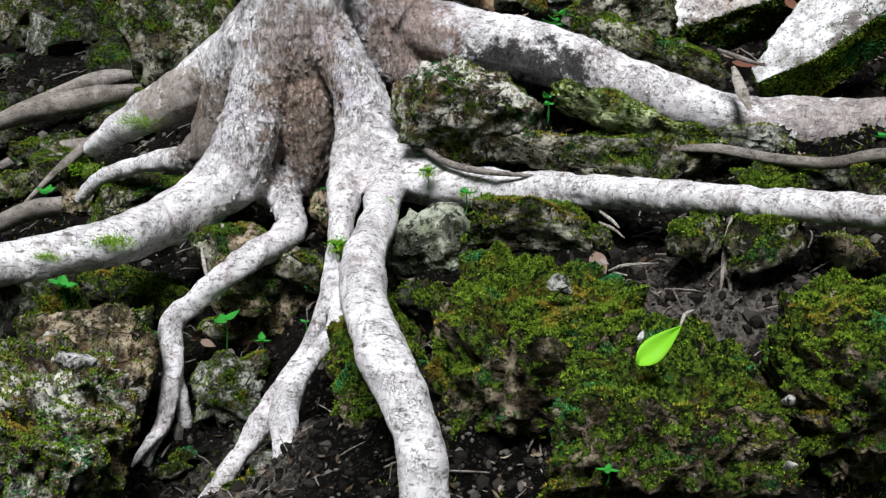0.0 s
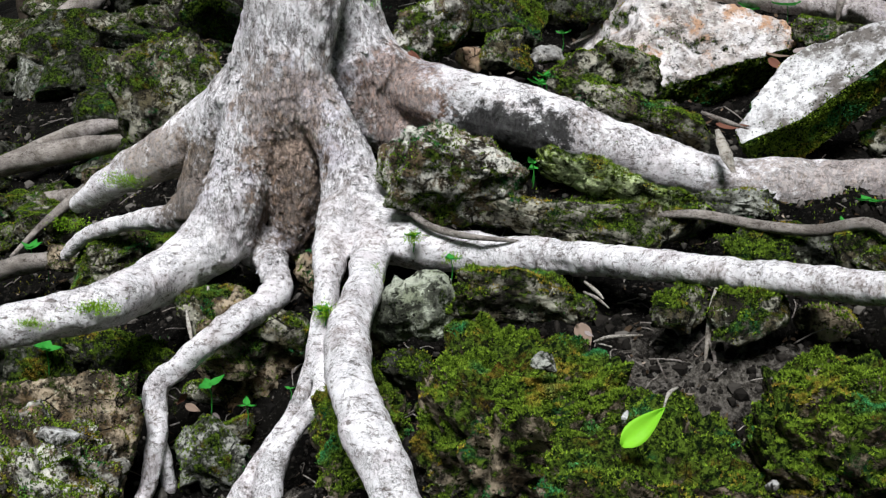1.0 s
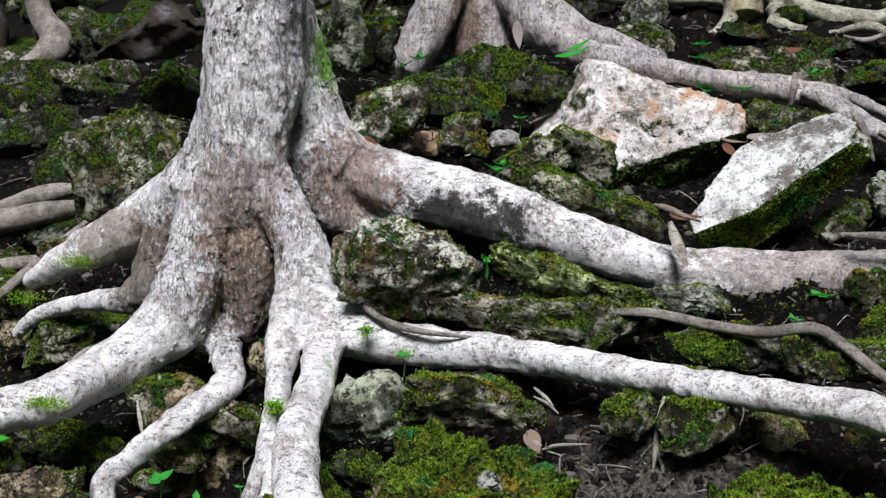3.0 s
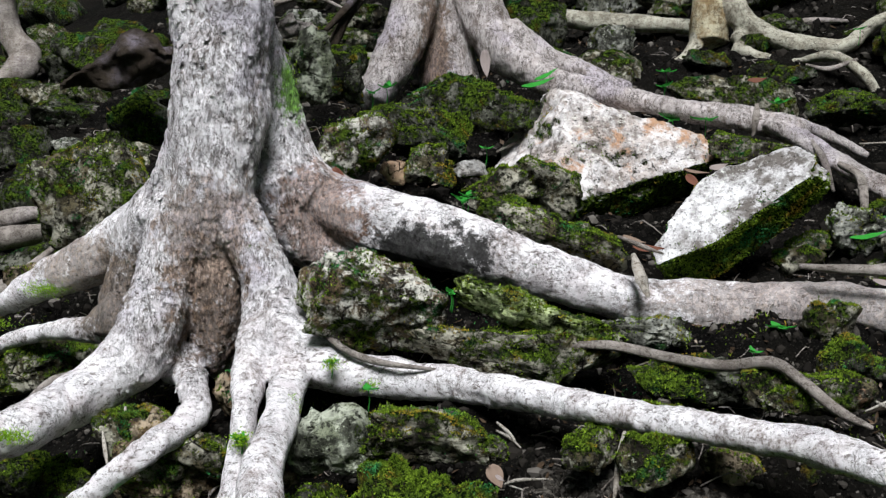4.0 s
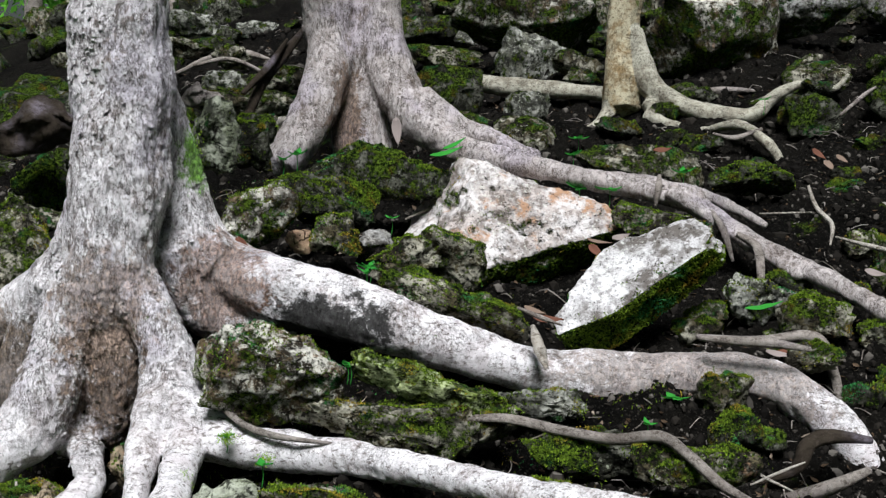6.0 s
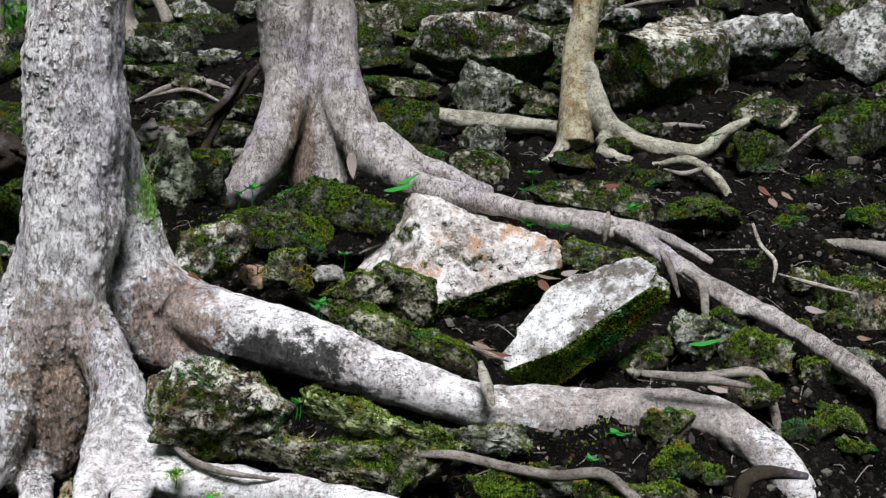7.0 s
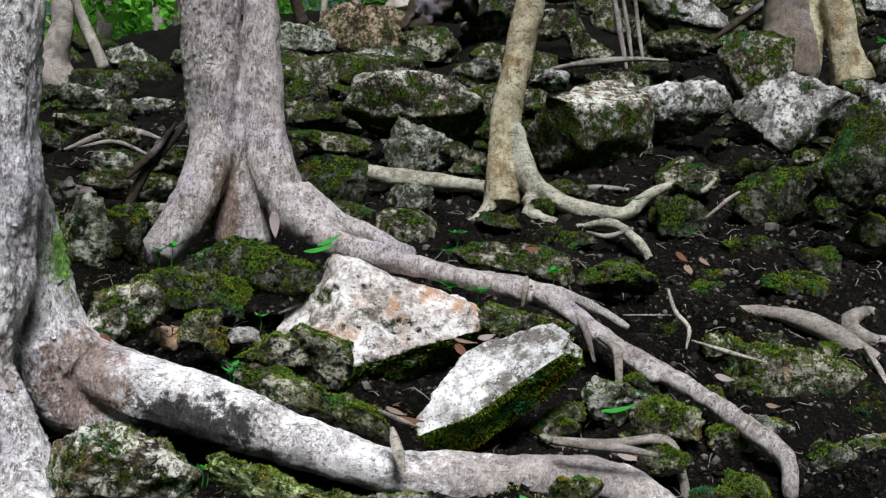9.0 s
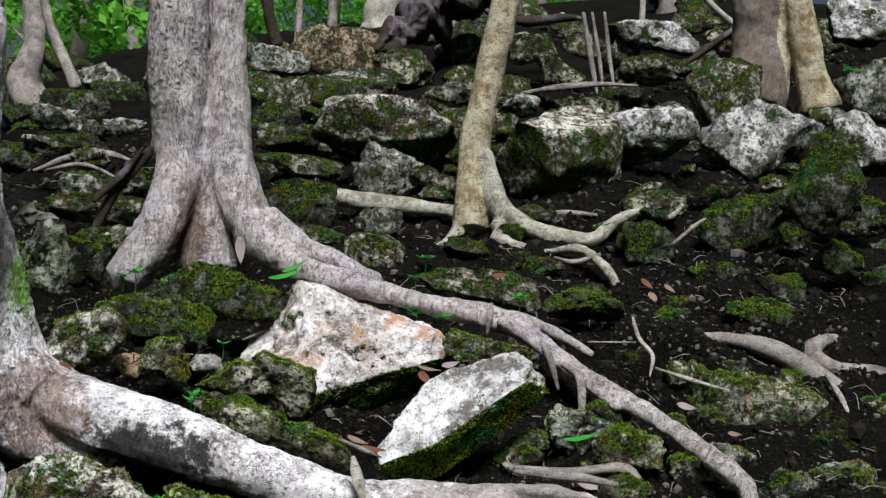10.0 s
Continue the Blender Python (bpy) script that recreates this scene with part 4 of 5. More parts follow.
MAIN["left_root"] = [(-0.615, 4.090, 0.722, 0.092), (-0.665, 4.056, 0.523, 0.094), (-0.705, 4.019, 0.323, 0.113), (-0.794, 3.959, 0.157, 0.112), (-0.955, 3.800, 0.066, 0.091), (-1.088, 3.508, 0.050, 0.077), (-1.314, 3.464, 0.010, 0.073), (-1.546, 3.362, -0.019, 0.071)]
MAIN["front_leg"] = [(-0.457, 4.099, 0.721, 0.112), (-0.340, 4.000, 0.568, 0.090), (-0.268, 3.931, 0.396, 0.092), (-0.183, 3.802, 0.266, 0.094), (0.011, 3.687, 0.202, 0.076), (0.217, 3.630, 0.198, 0.067), (0.466, 3.391, 0.237, 0.058), (0.676, 3.143, 0.269, 0.049), (0.867, 2.959, 0.290, 0.044), (1.046, 2.819, 0.304, 0.044), (1.178, 2.704, 0.312, 0.049), (1.285, 2.601, 0.306, 0.046), (1.397, 2.499, 0.295, 0.044), (1.512, 2.395, 0.274, 0.040)]
MAIN["root_twin"] = [(1.259, 2.718, 0.314, 0.021), (1.350, 2.681, 0.298, 0.023), (1.436, 2.638, 0.276, 0.020), (1.535, 2.595, 0.255, 0.017)]
MAIN["low_root"] = [(-0.332, 4.017, 0.526, 0.053), (-0.312, 3.920, 0.357, 0.068), (-0.325, 3.736, 0.228, 0.063), (-0.333, 3.566, 0.118, 0.052), (-0.341, 3.499, 0.011, 0.044), (-0.370, 3.431, -0.094, 0.034), (-0.410, 3.354, -0.211, 0.027), (-0.467, 3.294, -0.302, 0.027), (-0.529, 3.210, -0.410, 0.033), (-0.621, 3.152, -0.534, 0.036), (-0.713, 3.108, -0.654, 0.031), (-0.763, 3.082, -0.734, 0.024)]
MAIN["low_root_b"] = [(-0.340, 3.483, -0.023, 0.037), (-0.334, 3.367, -0.131, 0.030), (-0.347, 3.265, -0.190, 0.028), (-0.421, 3.208, -0.271, 0.031), (-0.472, 3.155, -0.369, 0.039), (-0.471, 3.083, -0.476, 0.037), (-0.457, 3.033, -0.616, 0.037), (-0.455, 3.020, -0.740, 0.035), (-0.452, 3.000, -0.900, 0.034), (-0.450, 2.980, -1.050, 0.032)]
MAIN["stout_root"] = [(-0.261, 4.004, 0.467, 0.061), (-0.203, 3.897, 0.310, 0.076), (-0.195, 3.741, 0.217, 0.069), (-0.198, 3.532, 0.172, 0.059), (-0.204, 3.270, 0.148, 0.056), (-0.215, 3.014, 0.117, 0.062), (-0.209, 2.837, 0.055, 0.065), (-0.158, 2.635, -0.017, 0.062), (-0.104, 2.534, -0.098, 0.062), (-0.059, 2.463, -0.185, 0.061), (-0.045, 2.413, -0.306, 0.060), (-0.043, 2.414, -0.425, 0.061)]
MAIN["knot_root"] = [(-0.638, 4.069, 0.126, 0.055), (-0.587, 3.996, 0.098, 0.052), (-0.532, 3.833, 0.045, 0.048), (-0.555, 3.743, -0.001, 0.049), (-0.663, 3.568, -0.036, 0.043), (-0.792, 3.537, -0.134, 0.041), (-0.902, 3.540, -0.237, 0.045), (-0.890, 3.473, -0.368, 0.037), (-0.914, 3.425, -0.518, 0.028), (-0.961, 3.378, -0.627, 0.020), (-0.988, 3.333, -0.746, 0.015)]
MAIN["knot"] = [(-0.653, 4.021, 0.088, 0.046), (-0.632, 4.056, 0.132, 0.063), (-0.579, 4.075, 0.150, 0.050), (-0.557, 4.084, 0.112, 0.038)]
MAIN["knot_spur"] = [(-0.888, 3.483, -0.392, 0.026), (-0.874, 3.492, -0.495, 0.025), (-0.872, 3.517, -0.628, 0.019)]
MAIN["knot_tip"] = [(-0.924, 3.397, -0.556, 0.019), (-0.962, 3.353, -0.596, 0.015), (-1.005, 3.310, -0.651, 0.011)]
MAIN["left_buttress"] = [(-0.540, 4.200, 1.250, 0.080), (-0.600, 4.150, 0.967, 0.068), (-0.705, 4.285, 0.705, 0.085), (-0.884, 4.448, 0.518, 0.112), (-1.088, 4.535, 0.400, 0.096), (-1.313, 4.667, 0.280, 0.075), (-1.540, 4.839, 0.146, 0.044)]
MAIN["side_root"] = [(-0.842, 4.185, 0.277, 0.096), (-0.994, 4.271, 0.203, 0.057), (-1.214, 4.430, 0.149, 0.034), (-1.396, 4.529, 0.081, 0.033), (-1.547, 4.644, -0.037, 0.026)]
MAIN["hollow"] = [(-0.508, 4.120, 0.758, 0.105), (-0.505, 4.090, 0.560, 0.100), (-0.495, 4.085, 0.380, 0.100), (-0.500, 4.110, 0.220, 0.090), (-0.500, 4.180, 0.080, 0.070)]
MAIN["left_mass"] = [(-0.727, 4.230, 0.677, 0.084), (-0.800, 4.300, 0.507, 0.095), (-0.875, 4.340, 0.343, 0.098), (-0.920, 4.300, 0.190, 0.070)]
MAIN["right_mass"] = [(-0.308, 4.244, 0.818, 0.095), (-0.228, 4.298, 0.643, 0.112), (-0.100, 4.316, 0.521, 0.109), (0.117, 4.280, 0.485, 0.091)]
MAIN["inner_leg"] = [(-0.596, 4.060, 0.683, 0.091), (-0.646, 4.053, 0.401, 0.082), (-0.694, 4.047, 0.214, 0.087), (-0.778, 3.922, 0.133, 0.081)]
MAIN["back_root"] = [(-0.400, 4.260, 1.350, 0.090), (-0.317, 4.385, 1.085, 0.097), (-0.233, 4.385, 0.818, 0.120), (-0.101, 4.338, 0.693, 0.134), (0.073, 4.235, 0.653, 0.132), (0.261, 4.160, 0.611, 0.126), (0.444, 4.081, 0.572, 0.115), (0.627, 4.047, 0.512, 0.099), (0.836, 4.046, 0.444, 0.087), (1.030, 4.063, 0.379, 0.083), (1.210, 4.087, 0.353, 0.099), (1.509, 4.054, 0.364, 0.095), (1.774, 3.995, 0.389, 0.085), (1.954, 3.894, 0.368, 0.084), (2.063, 3.769, 0.306, 0.078), (2.156, 3.660, 0.213, 0.068), (2.220, 3.599, 0.078, 0.056)]
TREE2 = {}
TREE2["trunk"] = [(0.126, 6.126, 6.000, 0.120), (0.216, 6.006, 3.400, 0.150), (0.246, 5.976, 2.347, 0.143), (0.271, 5.974, 1.993, 0.141), (0.291, 5.972, 1.725, 0.138)]
TREE2["right_stem"] = [(0.346, 6.126, 6.000, 0.080), (0.436, 6.026, 3.400, 0.100), (0.491, 5.983, 2.521, 0.093), (0.516, 5.966, 2.222, 0.096), (0.544, 5.941, 1.863, 0.103)]
TREE2["left_leg"] = [(0.275, 5.972, 2.023, 0.138), (0.295, 5.936, 1.664, 0.132), (0.244, 5.809, 1.394, 0.123), (0.152, 5.702, 1.189, 0.115), (0.057, 5.641, 1.030, 0.102)]
TREE2["right_leg"] = [(0.514, 5.986, 2.225, 0.097), (0.548, 5.946, 1.804, 0.109), (0.610, 5.886, 1.506, 0.120), (0.727, 5.749, 1.302, 0.112), (0.928, 5.590, 1.158, 0.078), (1.179, 5.476, 1.096, 0.063), (1.423, 5.356, 1.059, 0.054), (1.636, 5.255, 1.017, 0.050), (1.817, 5.109, 0.985, 0.044), (2.013, 5.029, 0.926, 0.042), (2.167, 4.789, 0.820, 0.042), (2.307, 4.530, 0.731, 0.043), (2.459, 4.283, 0.642, 0.042), (2.549, 4.057, 0.567, 0.042), (2.635, 3.935, 0.483, 0.039), (2.646, 3.886, 0.347, 0.029)]
TREE2["upper_root"] = [(0.755, 5.805, 1.382, 0.096), (0.964, 5.718, 1.249, 0.065), (1.169, 5.647, 1.176, 0.053), (1.334, 5.534, 1.120, 0.038)]
TREE2["strand_root"] = [(1.624, 5.273, 1.037, 0.037), (1.845, 5.173, 1.036, 0.025), (2.051, 5.072, 0.986, 0.025), (2.212, 5.020, 0.917, 0.022), (2.313, 4.965, 0.859, 0.016)]
TREE2["twin_root"] = [(1.865, 5.029, 0.997, 0.033), (2.040, 4.929, 0.894, 0.032), (2.171, 4.678, 0.778, 0.031), (2.273, 4.472, 0.698, 0.025)]
TREE2["centre_leg"] = [(0.400, 6.080, 2.046, 0.139), (0.432, 6.020, 1.618, 0.150), (0.450, 5.970, 1.309, 0.155), (0.465, 5.920, 1.095, 0.160)]
TREE3 = {}
TREE3["trunk"] = [(2.854, 7.489, 5.200, 0.080), (2.474, 7.319, 3.542, 0.100), (2.354, 7.289, 2.842, 0.100), (2.277, 7.289, 2.379, 0.100), (2.214, 7.242, 1.989, 0.103), (2.197, 7.181, 1.644, 0.114), (2.193, 7.121, 1.379, 0.118)]
TREE3["right_root"] = [(2.252, 7.188, 1.876, 0.076), (2.351, 7.074, 1.560, 0.083), (2.529, 6.980, 1.423, 0.067), (2.747, 6.856, 1.359, 0.063), (2.933, 6.746, 1.364, 0.051), (3.045, 6.736, 1.474, 0.040), (3.206, 6.720, 1.566, 0.022), (3.401, 6.666, 1.543, 0.018), (3.501, 6.663, 1.641, 0.015)]
TREE3["front_root"] = [(2.351, 7.040, 1.429, 0.068), (2.417, 6.957, 1.268, 0.041), (2.421, 6.907, 1.122, 0.030)]
TREE3["left_root"] = [(2.134, 7.117, 1.420, 0.055), (2.034, 7.040, 1.286, 0.036), (1.835, 6.973, 1.178, 0.026)]
TREE3["back_root"] = [(2.244, 7.241, 1.469, 0.046), (1.970, 7.449, 1.483, 0.055), (1.718, 7.610, 1.494, 0.068), (1.409, 7.711, 1.510, 0.068), (1.171, 7.757, 1.548, 0.064)]
TREE3["low_root"] = [(2.328, 7.003, 1.335, 0.060), (2.574, 6.776, 1.261, 0.029), (2.751, 6.529, 1.306, 0.032), (2.871, 6.381, 1.220, 0.035), (2.939, 6.275, 1.092, 0.028), (2.944, 6.218, 1.029, 0.021)]
TREE4 = {}
TREE4["trunk"] = [(4.631, 7.996, 6.000, 0.080), (4.881, 7.996, 4.180, 0.090), (4.931, 7.996, 3.380, 0.107), (5.008, 7.949, 2.981, 0.112), (5.094, 7.919, 2.674, 0.134), (5.151, 7.900, 2.477, 0.170)]
TREE4["stump"] = [(4.708, 8.234, 3.461, 0.120), (4.708, 8.184, 3.341, 0.209), (4.750, 8.201, 2.985, 0.228), (4.714, 8.122, 2.656, 0.254), (4.663, 8.087, 2.468, 0.271)]
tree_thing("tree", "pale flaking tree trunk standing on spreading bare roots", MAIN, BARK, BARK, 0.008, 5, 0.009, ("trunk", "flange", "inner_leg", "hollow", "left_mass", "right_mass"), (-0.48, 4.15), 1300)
tree_thing("tree", "grey brown tree with a split, flared base", TREE2, BARK_BROWN, BARK_BROWN, 0.011, 4, 0.009, ("trunk", "centre_leg"), None, 500)
tree_thing("tree", "slim leaning tree with mottled peeling bark", TREE3, BARK_MOTTLED, BARK_ROOT, 0.01, 4, 0.004)
tree_thing("tree", "slim pale tree beside an old brown stump", TREE4, BARK_MOTTLED, BARK_DULL, 0.014, 4, 0.005)


# ---- loose roots and sticks ----
free_root("rotten_log", [(-1.271, 4.965, 1.098, 0.017), (-1.172, 4.955, 1.144, 0.039), (-1.047, 4.932, 1.183, 0.058), (-0.912, 4.914, 1.227, 0.072), (-0.774, 4.936, 1.268, 0.063)], "dark rotten log resting behind the trunk")
free_root("rotten_log", [(-0.327, 4.767, 1.359, 0.019), (-0.243, 4.723, 1.374, 0.026), (-0.162, 4.719, 1.367, 0.021)], "short dark log piece on an upright rock")
free_root("rotten_log", [(2.281, 12.658, 3.228, 0.065), (2.650, 12.990, 3.537, 0.214), (3.067, 13.291, 3.859, 0.330), (3.657, 13.473, 4.194, 0.309), (3.996, 13.325, 3.999, 0.140)], "black uprooted stump high on the slope")
free_root("surface_root", [(3.522, 12.553, 3.798, 0.059), (3.954, 12.358, 3.666, 0.065), (4.391, 12.247, 3.735, 0.052), (4.523, 12.035, 3.732, 0.039)], "dark root reaching out of the stump")
free_root("far_trunk", [(-1.828, 13.575, 4.501, 0.084), (-1.630, 13.587, 3.626, 0.098), (-1.555, 13.516, 2.976, 0.130), (-1.617, 13.473, 2.512, 0.195), (-1.435, 13.395, 2.200, 0.220)], "dull brown tree trunk near the ridge")
free_root("far_trunk", [(-1.841, 14.042, 4.609, 0.047), (-1.490, 14.055, 3.383, 0.061), (-1.305, 14.061, 2.930, 0.068), (-1.123, 14.067, 2.574, 0.075)], "pale leaning stem near the ridge")
free_root("far_trunk", [(0.890, 15.054, 5.117, 0.060), (1.157, 15.068, 3.882, 0.076), (1.299, 15.081, 3.447, 0.091)], "dark thin stem near the ridge")
free_root("far_trunk", [(1.557, 15.041, 5.197, 0.045), (1.567, 15.041, 3.922, 0.046), (1.549, 14.840, 3.369, 0.045)], "grey thin stem near the ridge")
free_root("far_trunk", [(2.340, 19.078, 6.222, 0.087), (2.438, 19.078, 4.512, 0.087), (2.438, 19.078, 4.223, 0.087)], "grey thin stem near the ridge")
free_root("far_trunk", [(3.497, 20.330, 6.654, 0.373), (3.564, 20.350, 5.019, 0.395), (3.560, 20.424, 4.510, 0.481)], "pale grey tree trunk on the ridge")
free_root("far_trunk", [(5.975, 14.034, 5.294, 0.038), (6.036, 14.034, 4.402, 0.038), (6.049, 14.034, 4.065, 0.038)], "thin pale stem high on the slope")
free_root("far_trunk", [(7.184, 16.171, 5.901, 0.192), (7.329, 16.187, 4.880, 0.210), (7.412, 16.219, 4.632, 0.246)], "brown tree trunk high on the slope")
free_root("far_trunk", [(5.821, 12.029, 4.325, 0.033), (6.099, 12.035, 4.030, 0.040), (6.405, 12.036, 3.833, 0.040)], "pale leaning stem high on the slope")
free_root("far_trunk", [(-1.407, 24.105, 6.098, 0.117), (-1.192, 24.105, 4.725, 0.117), (-1.048, 24.127, 3.804, 0.142)], "grey tree stem below the ridge")
free_root("far_trunk", [(-1.115, 28.098, 6.913, 0.109), (-0.953, 28.099, 5.297, 0.110), (-0.870, 28.099, 4.348, 0.110)], "grey tree stem below the ridge")
free_root("far_trunk", [(-3.499, 11.105, 2.033, 0.118), (-3.432, 11.116, 1.406, 0.130), (-3.232, 10.934, 1.090, 0.150), (-3.487, 10.694, 0.829, 0.105), (-3.871, 10.575, 0.673, 0.084)], "mossy old root arching over the far slope")
free_root("far_trunk", [(-4.036, 11.600, 2.228, 0.112), (-4.002, 11.510, 1.409, 0.124), (-3.980, 11.420, 0.803, 0.135)], "dark tree trunk on the far slope")
free_root("fallen_branch", [(-0.578, 7.513, 1.567, 0.015), (-0.341, 7.517, 1.610, 0.018), (-0.083, 7.513, 1.526, 0.015)], "thin fallen stick on the slope")
free_root("fallen_branch", [(-0.225, 7.025, 1.405, 0.028), (-0.076, 7.226, 1.570, 0.028), (0.026, 7.423, 1.759, 0.026)], "dark fallen branch leaning on stones")
free_root("fallen_branch", [(2.862, 6.415, 1.299, 0.016), (2.698, 6.415, 1.230, 0.016), (2.560, 6.412, 1.259, 0.013)], "thin fallen stick on soil")
free_root("thin_root", [(1.561, 3.205, 0.298, 0.005), (1.588, 3.105, 0.286, 0.005), (1.648, 3.054, 0.268, 0.005)], "fine pale rootlet lying on soil")
free_root("thin_root", [(1.537, 3.105, 0.269, 0.005), (1.621, 3.105, 0.304, 0.005), (1.704, 3.105, 0.339, 0.005)], "fine pale rootlet lying on soil")
free_root("thin_root", [(0.440, 3.056, 0.250, 0.006), (0.470, 3.026, 0.228, 0.006), (0.487, 3.004, 0.214, 0.005)], "short pale twig on soil")
free_root("thin_root", [(-1.282, 4.316, -0.112, 0.018), (-1.187, 4.368, -0.043, 0.020), (-1.068, 4.416, -0.004, 0.018)], "short brown root beside the trunk")
free_root("thin_root", [(0.975, 4.008, 0.636, 0.009), (1.061, 3.988, 0.600, 0.009), (1.133, 3.956, 0.581, 0.006)], "reddish twig lying across the root")
free_root("thin_root", [(0.649, 5.207, 0.830, 0.008), (0.753, 5.207, 0.875, 0.008), (0.885, 5.207, 0.908, 0.008)], "thin pale stick between rocks")
free_root("thin_root", [(3.244, 6.212, 1.395, 0.014), (3.430, 6.313, 1.508, 0.014), (3.500, 6.310, 1.565, 0.011)], "thin stick on the slope")
free_root("thin_root", [(1.804, 5.012, 1.086, 0.014), (1.791, 4.967, 1.022, 0.019), (1.779, 4.962, 0.941, 0.013)], "short broken root stub")
free_root("surface_root", [(-2.477, 6.060, 0.116, 0.068), (-2.226, 6.060, 0.169, 0.068), (-1.959, 6.105, 0.225, 0.062), (-1.750, 6.248, 0.241, 0.054), (-1.605, 6.435, 0.253, 0.039)], "weathered grey root lying on dark soil")
free_root("surface_root", [(-2.457, 6.335, 0.119, 0.039), (-2.177, 6.390, 0.226, 0.045), (-1.929, 6.444, 0.301, 0.049), (-1.759, 6.488, 0.339, 0.042)], "weathered grey root lying on dark soil")
free_root("surface_root", [(-1.450, 5.425, 0.327, 0.027), (-1.568, 5.324, 0.203, 0.027), (-1.652, 5.224, 0.123, 0.027), (-1.801, 5.119, -0.007, 0.021), (-1.918, 5.016, -0.121, 0.018)], "thin grey root running down the bank")
free_root("surface_root", [(-2.452, 5.933, -0.136, 0.037), (-2.262, 5.933, -0.068, 0.036), (-2.092, 5.933, -0.028, 0.036), (-1.892, 5.933, 0.002, 0.036), (-1.734, 5.924, 0.064, 0.027)], "grey root half sunk in dark soil")
free_root("surface_root", [(-2.079, 4.845, -0.214, 0.050), (-1.869, 4.840, -0.144, 0.045), (-1.671, 4.788, -0.092, 0.042), (-1.428, 4.733, -0.031, 0.037), (-1.274, 4.621, 0.008, 0.024)], "brown root with moss half buried in soil")
free_root("thin_root", [(-0.158, 3.850, 0.395, 0.011), (-0.092, 3.712, 0.356, 0.012), (-0.006, 3.640, 0.296, 0.012), (0.126, 3.576, 0.270, 0.011), (0.326, 3.524, 0.264, 0.008)], "thin bare brown root beside the trunk")
free_root("thin_root", [(0.732, 3.515, 0.361, 0.017), (0.879, 3.497, 0.352, 0.018), (1.035, 3.436, 0.332, 0.018), (1.175, 3.336, 0.336, 0.018), (1.288, 3.217, 0.380, 0.019), (1.343, 3.115, 0.355, 0.017), (1.404, 2.995, 0.306, 0.016), (1.481, 2.933, 0.281, 0.014)], "thin bare grey root crossing mossy stones")
free_root("thin_root", [(1.710, 4.116, 0.516, 0.017), (1.928, 4.118, 0.491, 0.020), (2.148, 4.102, 0.515, 0.024), (2.211, 4.074, 0.477, 0.026), (2.223, 3.969, 0.350, 0.022), (2.226, 3.869, 0.181, 0.021), (2.153, 3.769, 0.018, 0.021), (2.122, 3.717, -0.091, 0.018)], "thin bare root bending down over soil")
free_root("surface_root", [(1.713, 3.462, 0.151, 0.013), (1.826, 3.418, 0.210, 0.021), (1.866, 3.423, 0.292, 0.026), (1.945, 3.423, 0.319, 0.026), (2.083, 3.423, 0.319, 0.026)], "dark root curling over bare soil")
free_root("surface_root", [(1.645, 3.319, 0.136, 0.022), (1.712, 3.224, 0.175, 0.026), (1.803, 3.123, 0.253, 0.026), (1.922, 3.121, 0.318, 0.024)], "reddish brown root half buried in soil")
free_root("surface_root", [(2.811, 5.321, 0.900, 0.024), (2.998, 5.279, 0.923, 0.033), (3.177, 5.187, 0.938, 0.041), (3.329, 5.047, 0.912, 0.052), (3.442, 4.898, 0.839, 0.054), (3.542, 4.740, 0.743, 0.044), (3.609, 4.629, 0.601, 0.033)], "grey root arching over dark soil")
free_root("surface_root", [(3.895, 5.283, 0.962, 0.037), (3.655, 5.140, 0.954, 0.045), (3.553, 5.042, 0.893, 0.047), (3.657, 4.989, 0.832, 0.044), (3.860, 4.947, 0.808, 0.052), (4.086, 4.846, 0.799, 0.052)], "grey root with a tight curl on soil")
free_root("thin_root", [(2.033, 4.917, 0.936, 0.019), (2.057, 4.817, 0.844, 0.018), (2.088, 4.764, 0.726, 0.016)], "short dead root stub hanging over soil")
free_root("thin_root", [(2.084, 4.721, 0.854, 0.023), (2.129, 4.621, 0.804, 0.023), (2.115, 4.518, 0.715, 0.020), (2.104, 4.466, 0.611, 0.017)], "short dead root stub hanging over soil")
free_root("thin_root", [(3.367, 4.614, 0.870, 0.016), (3.399, 4.514, 0.755, 0.016), (3.412, 4.412, 0.652, 0.013)], "thin pale stick leaning on soil")
free_root("thin_root", [(2.529, 5.010, 1.053, 0.011), (2.532, 4.910, 0.955, 0.011), (2.563, 4.810, 0.888, 0.011), (2.512, 4.707, 0.809, 0.008)], "fine pale rootlet dangling over soil")
free_root("thin_root", [(2.553, 5.008, 0.928, 0.008), (2.340, 5.108, 0.907, 0.008)], "fine pale rootlet dangling over soil")
free_root("thin_root", [(2.559, 4.757, 0.842, 0.008), (2.666, 4.609, 0.813, 0.010), (2.764, 4.407, 0.806, 0.008)], "fine pale rootlet lying on soil")
free_root("thin_root", [(0.787, 2.957, 0.259, 0.008), (0.772, 2.938, 0.193, 0.009), (0.764, 2.927, 0.116, 0.008), (0.753, 2.904, 0.059, 0.005)], "pale upright dead twig in the soil")
free_root("thin_root", [(0.763, 2.924, 0.125, 0.005), (0.778, 2.904, 0.075, 0.005), (0.777, 2.883, 0.033, 0.003)], "fine forked twig end in the soil")
free_root("thin_root", [(0.601, 2.554, 0.114, 0.004), (0.569, 2.505, 0.115, 0.005), (0.552, 2.474, 0.095, 0.004)], "pale twig beside the green leaf")
free_root("thin_root", [(0.445, 3.104, 0.208, 0.005), (0.483, 3.084, 0.191, 0.005), (0.511, 3.053, 0.173, 0.003)], "short pale twig on soil")
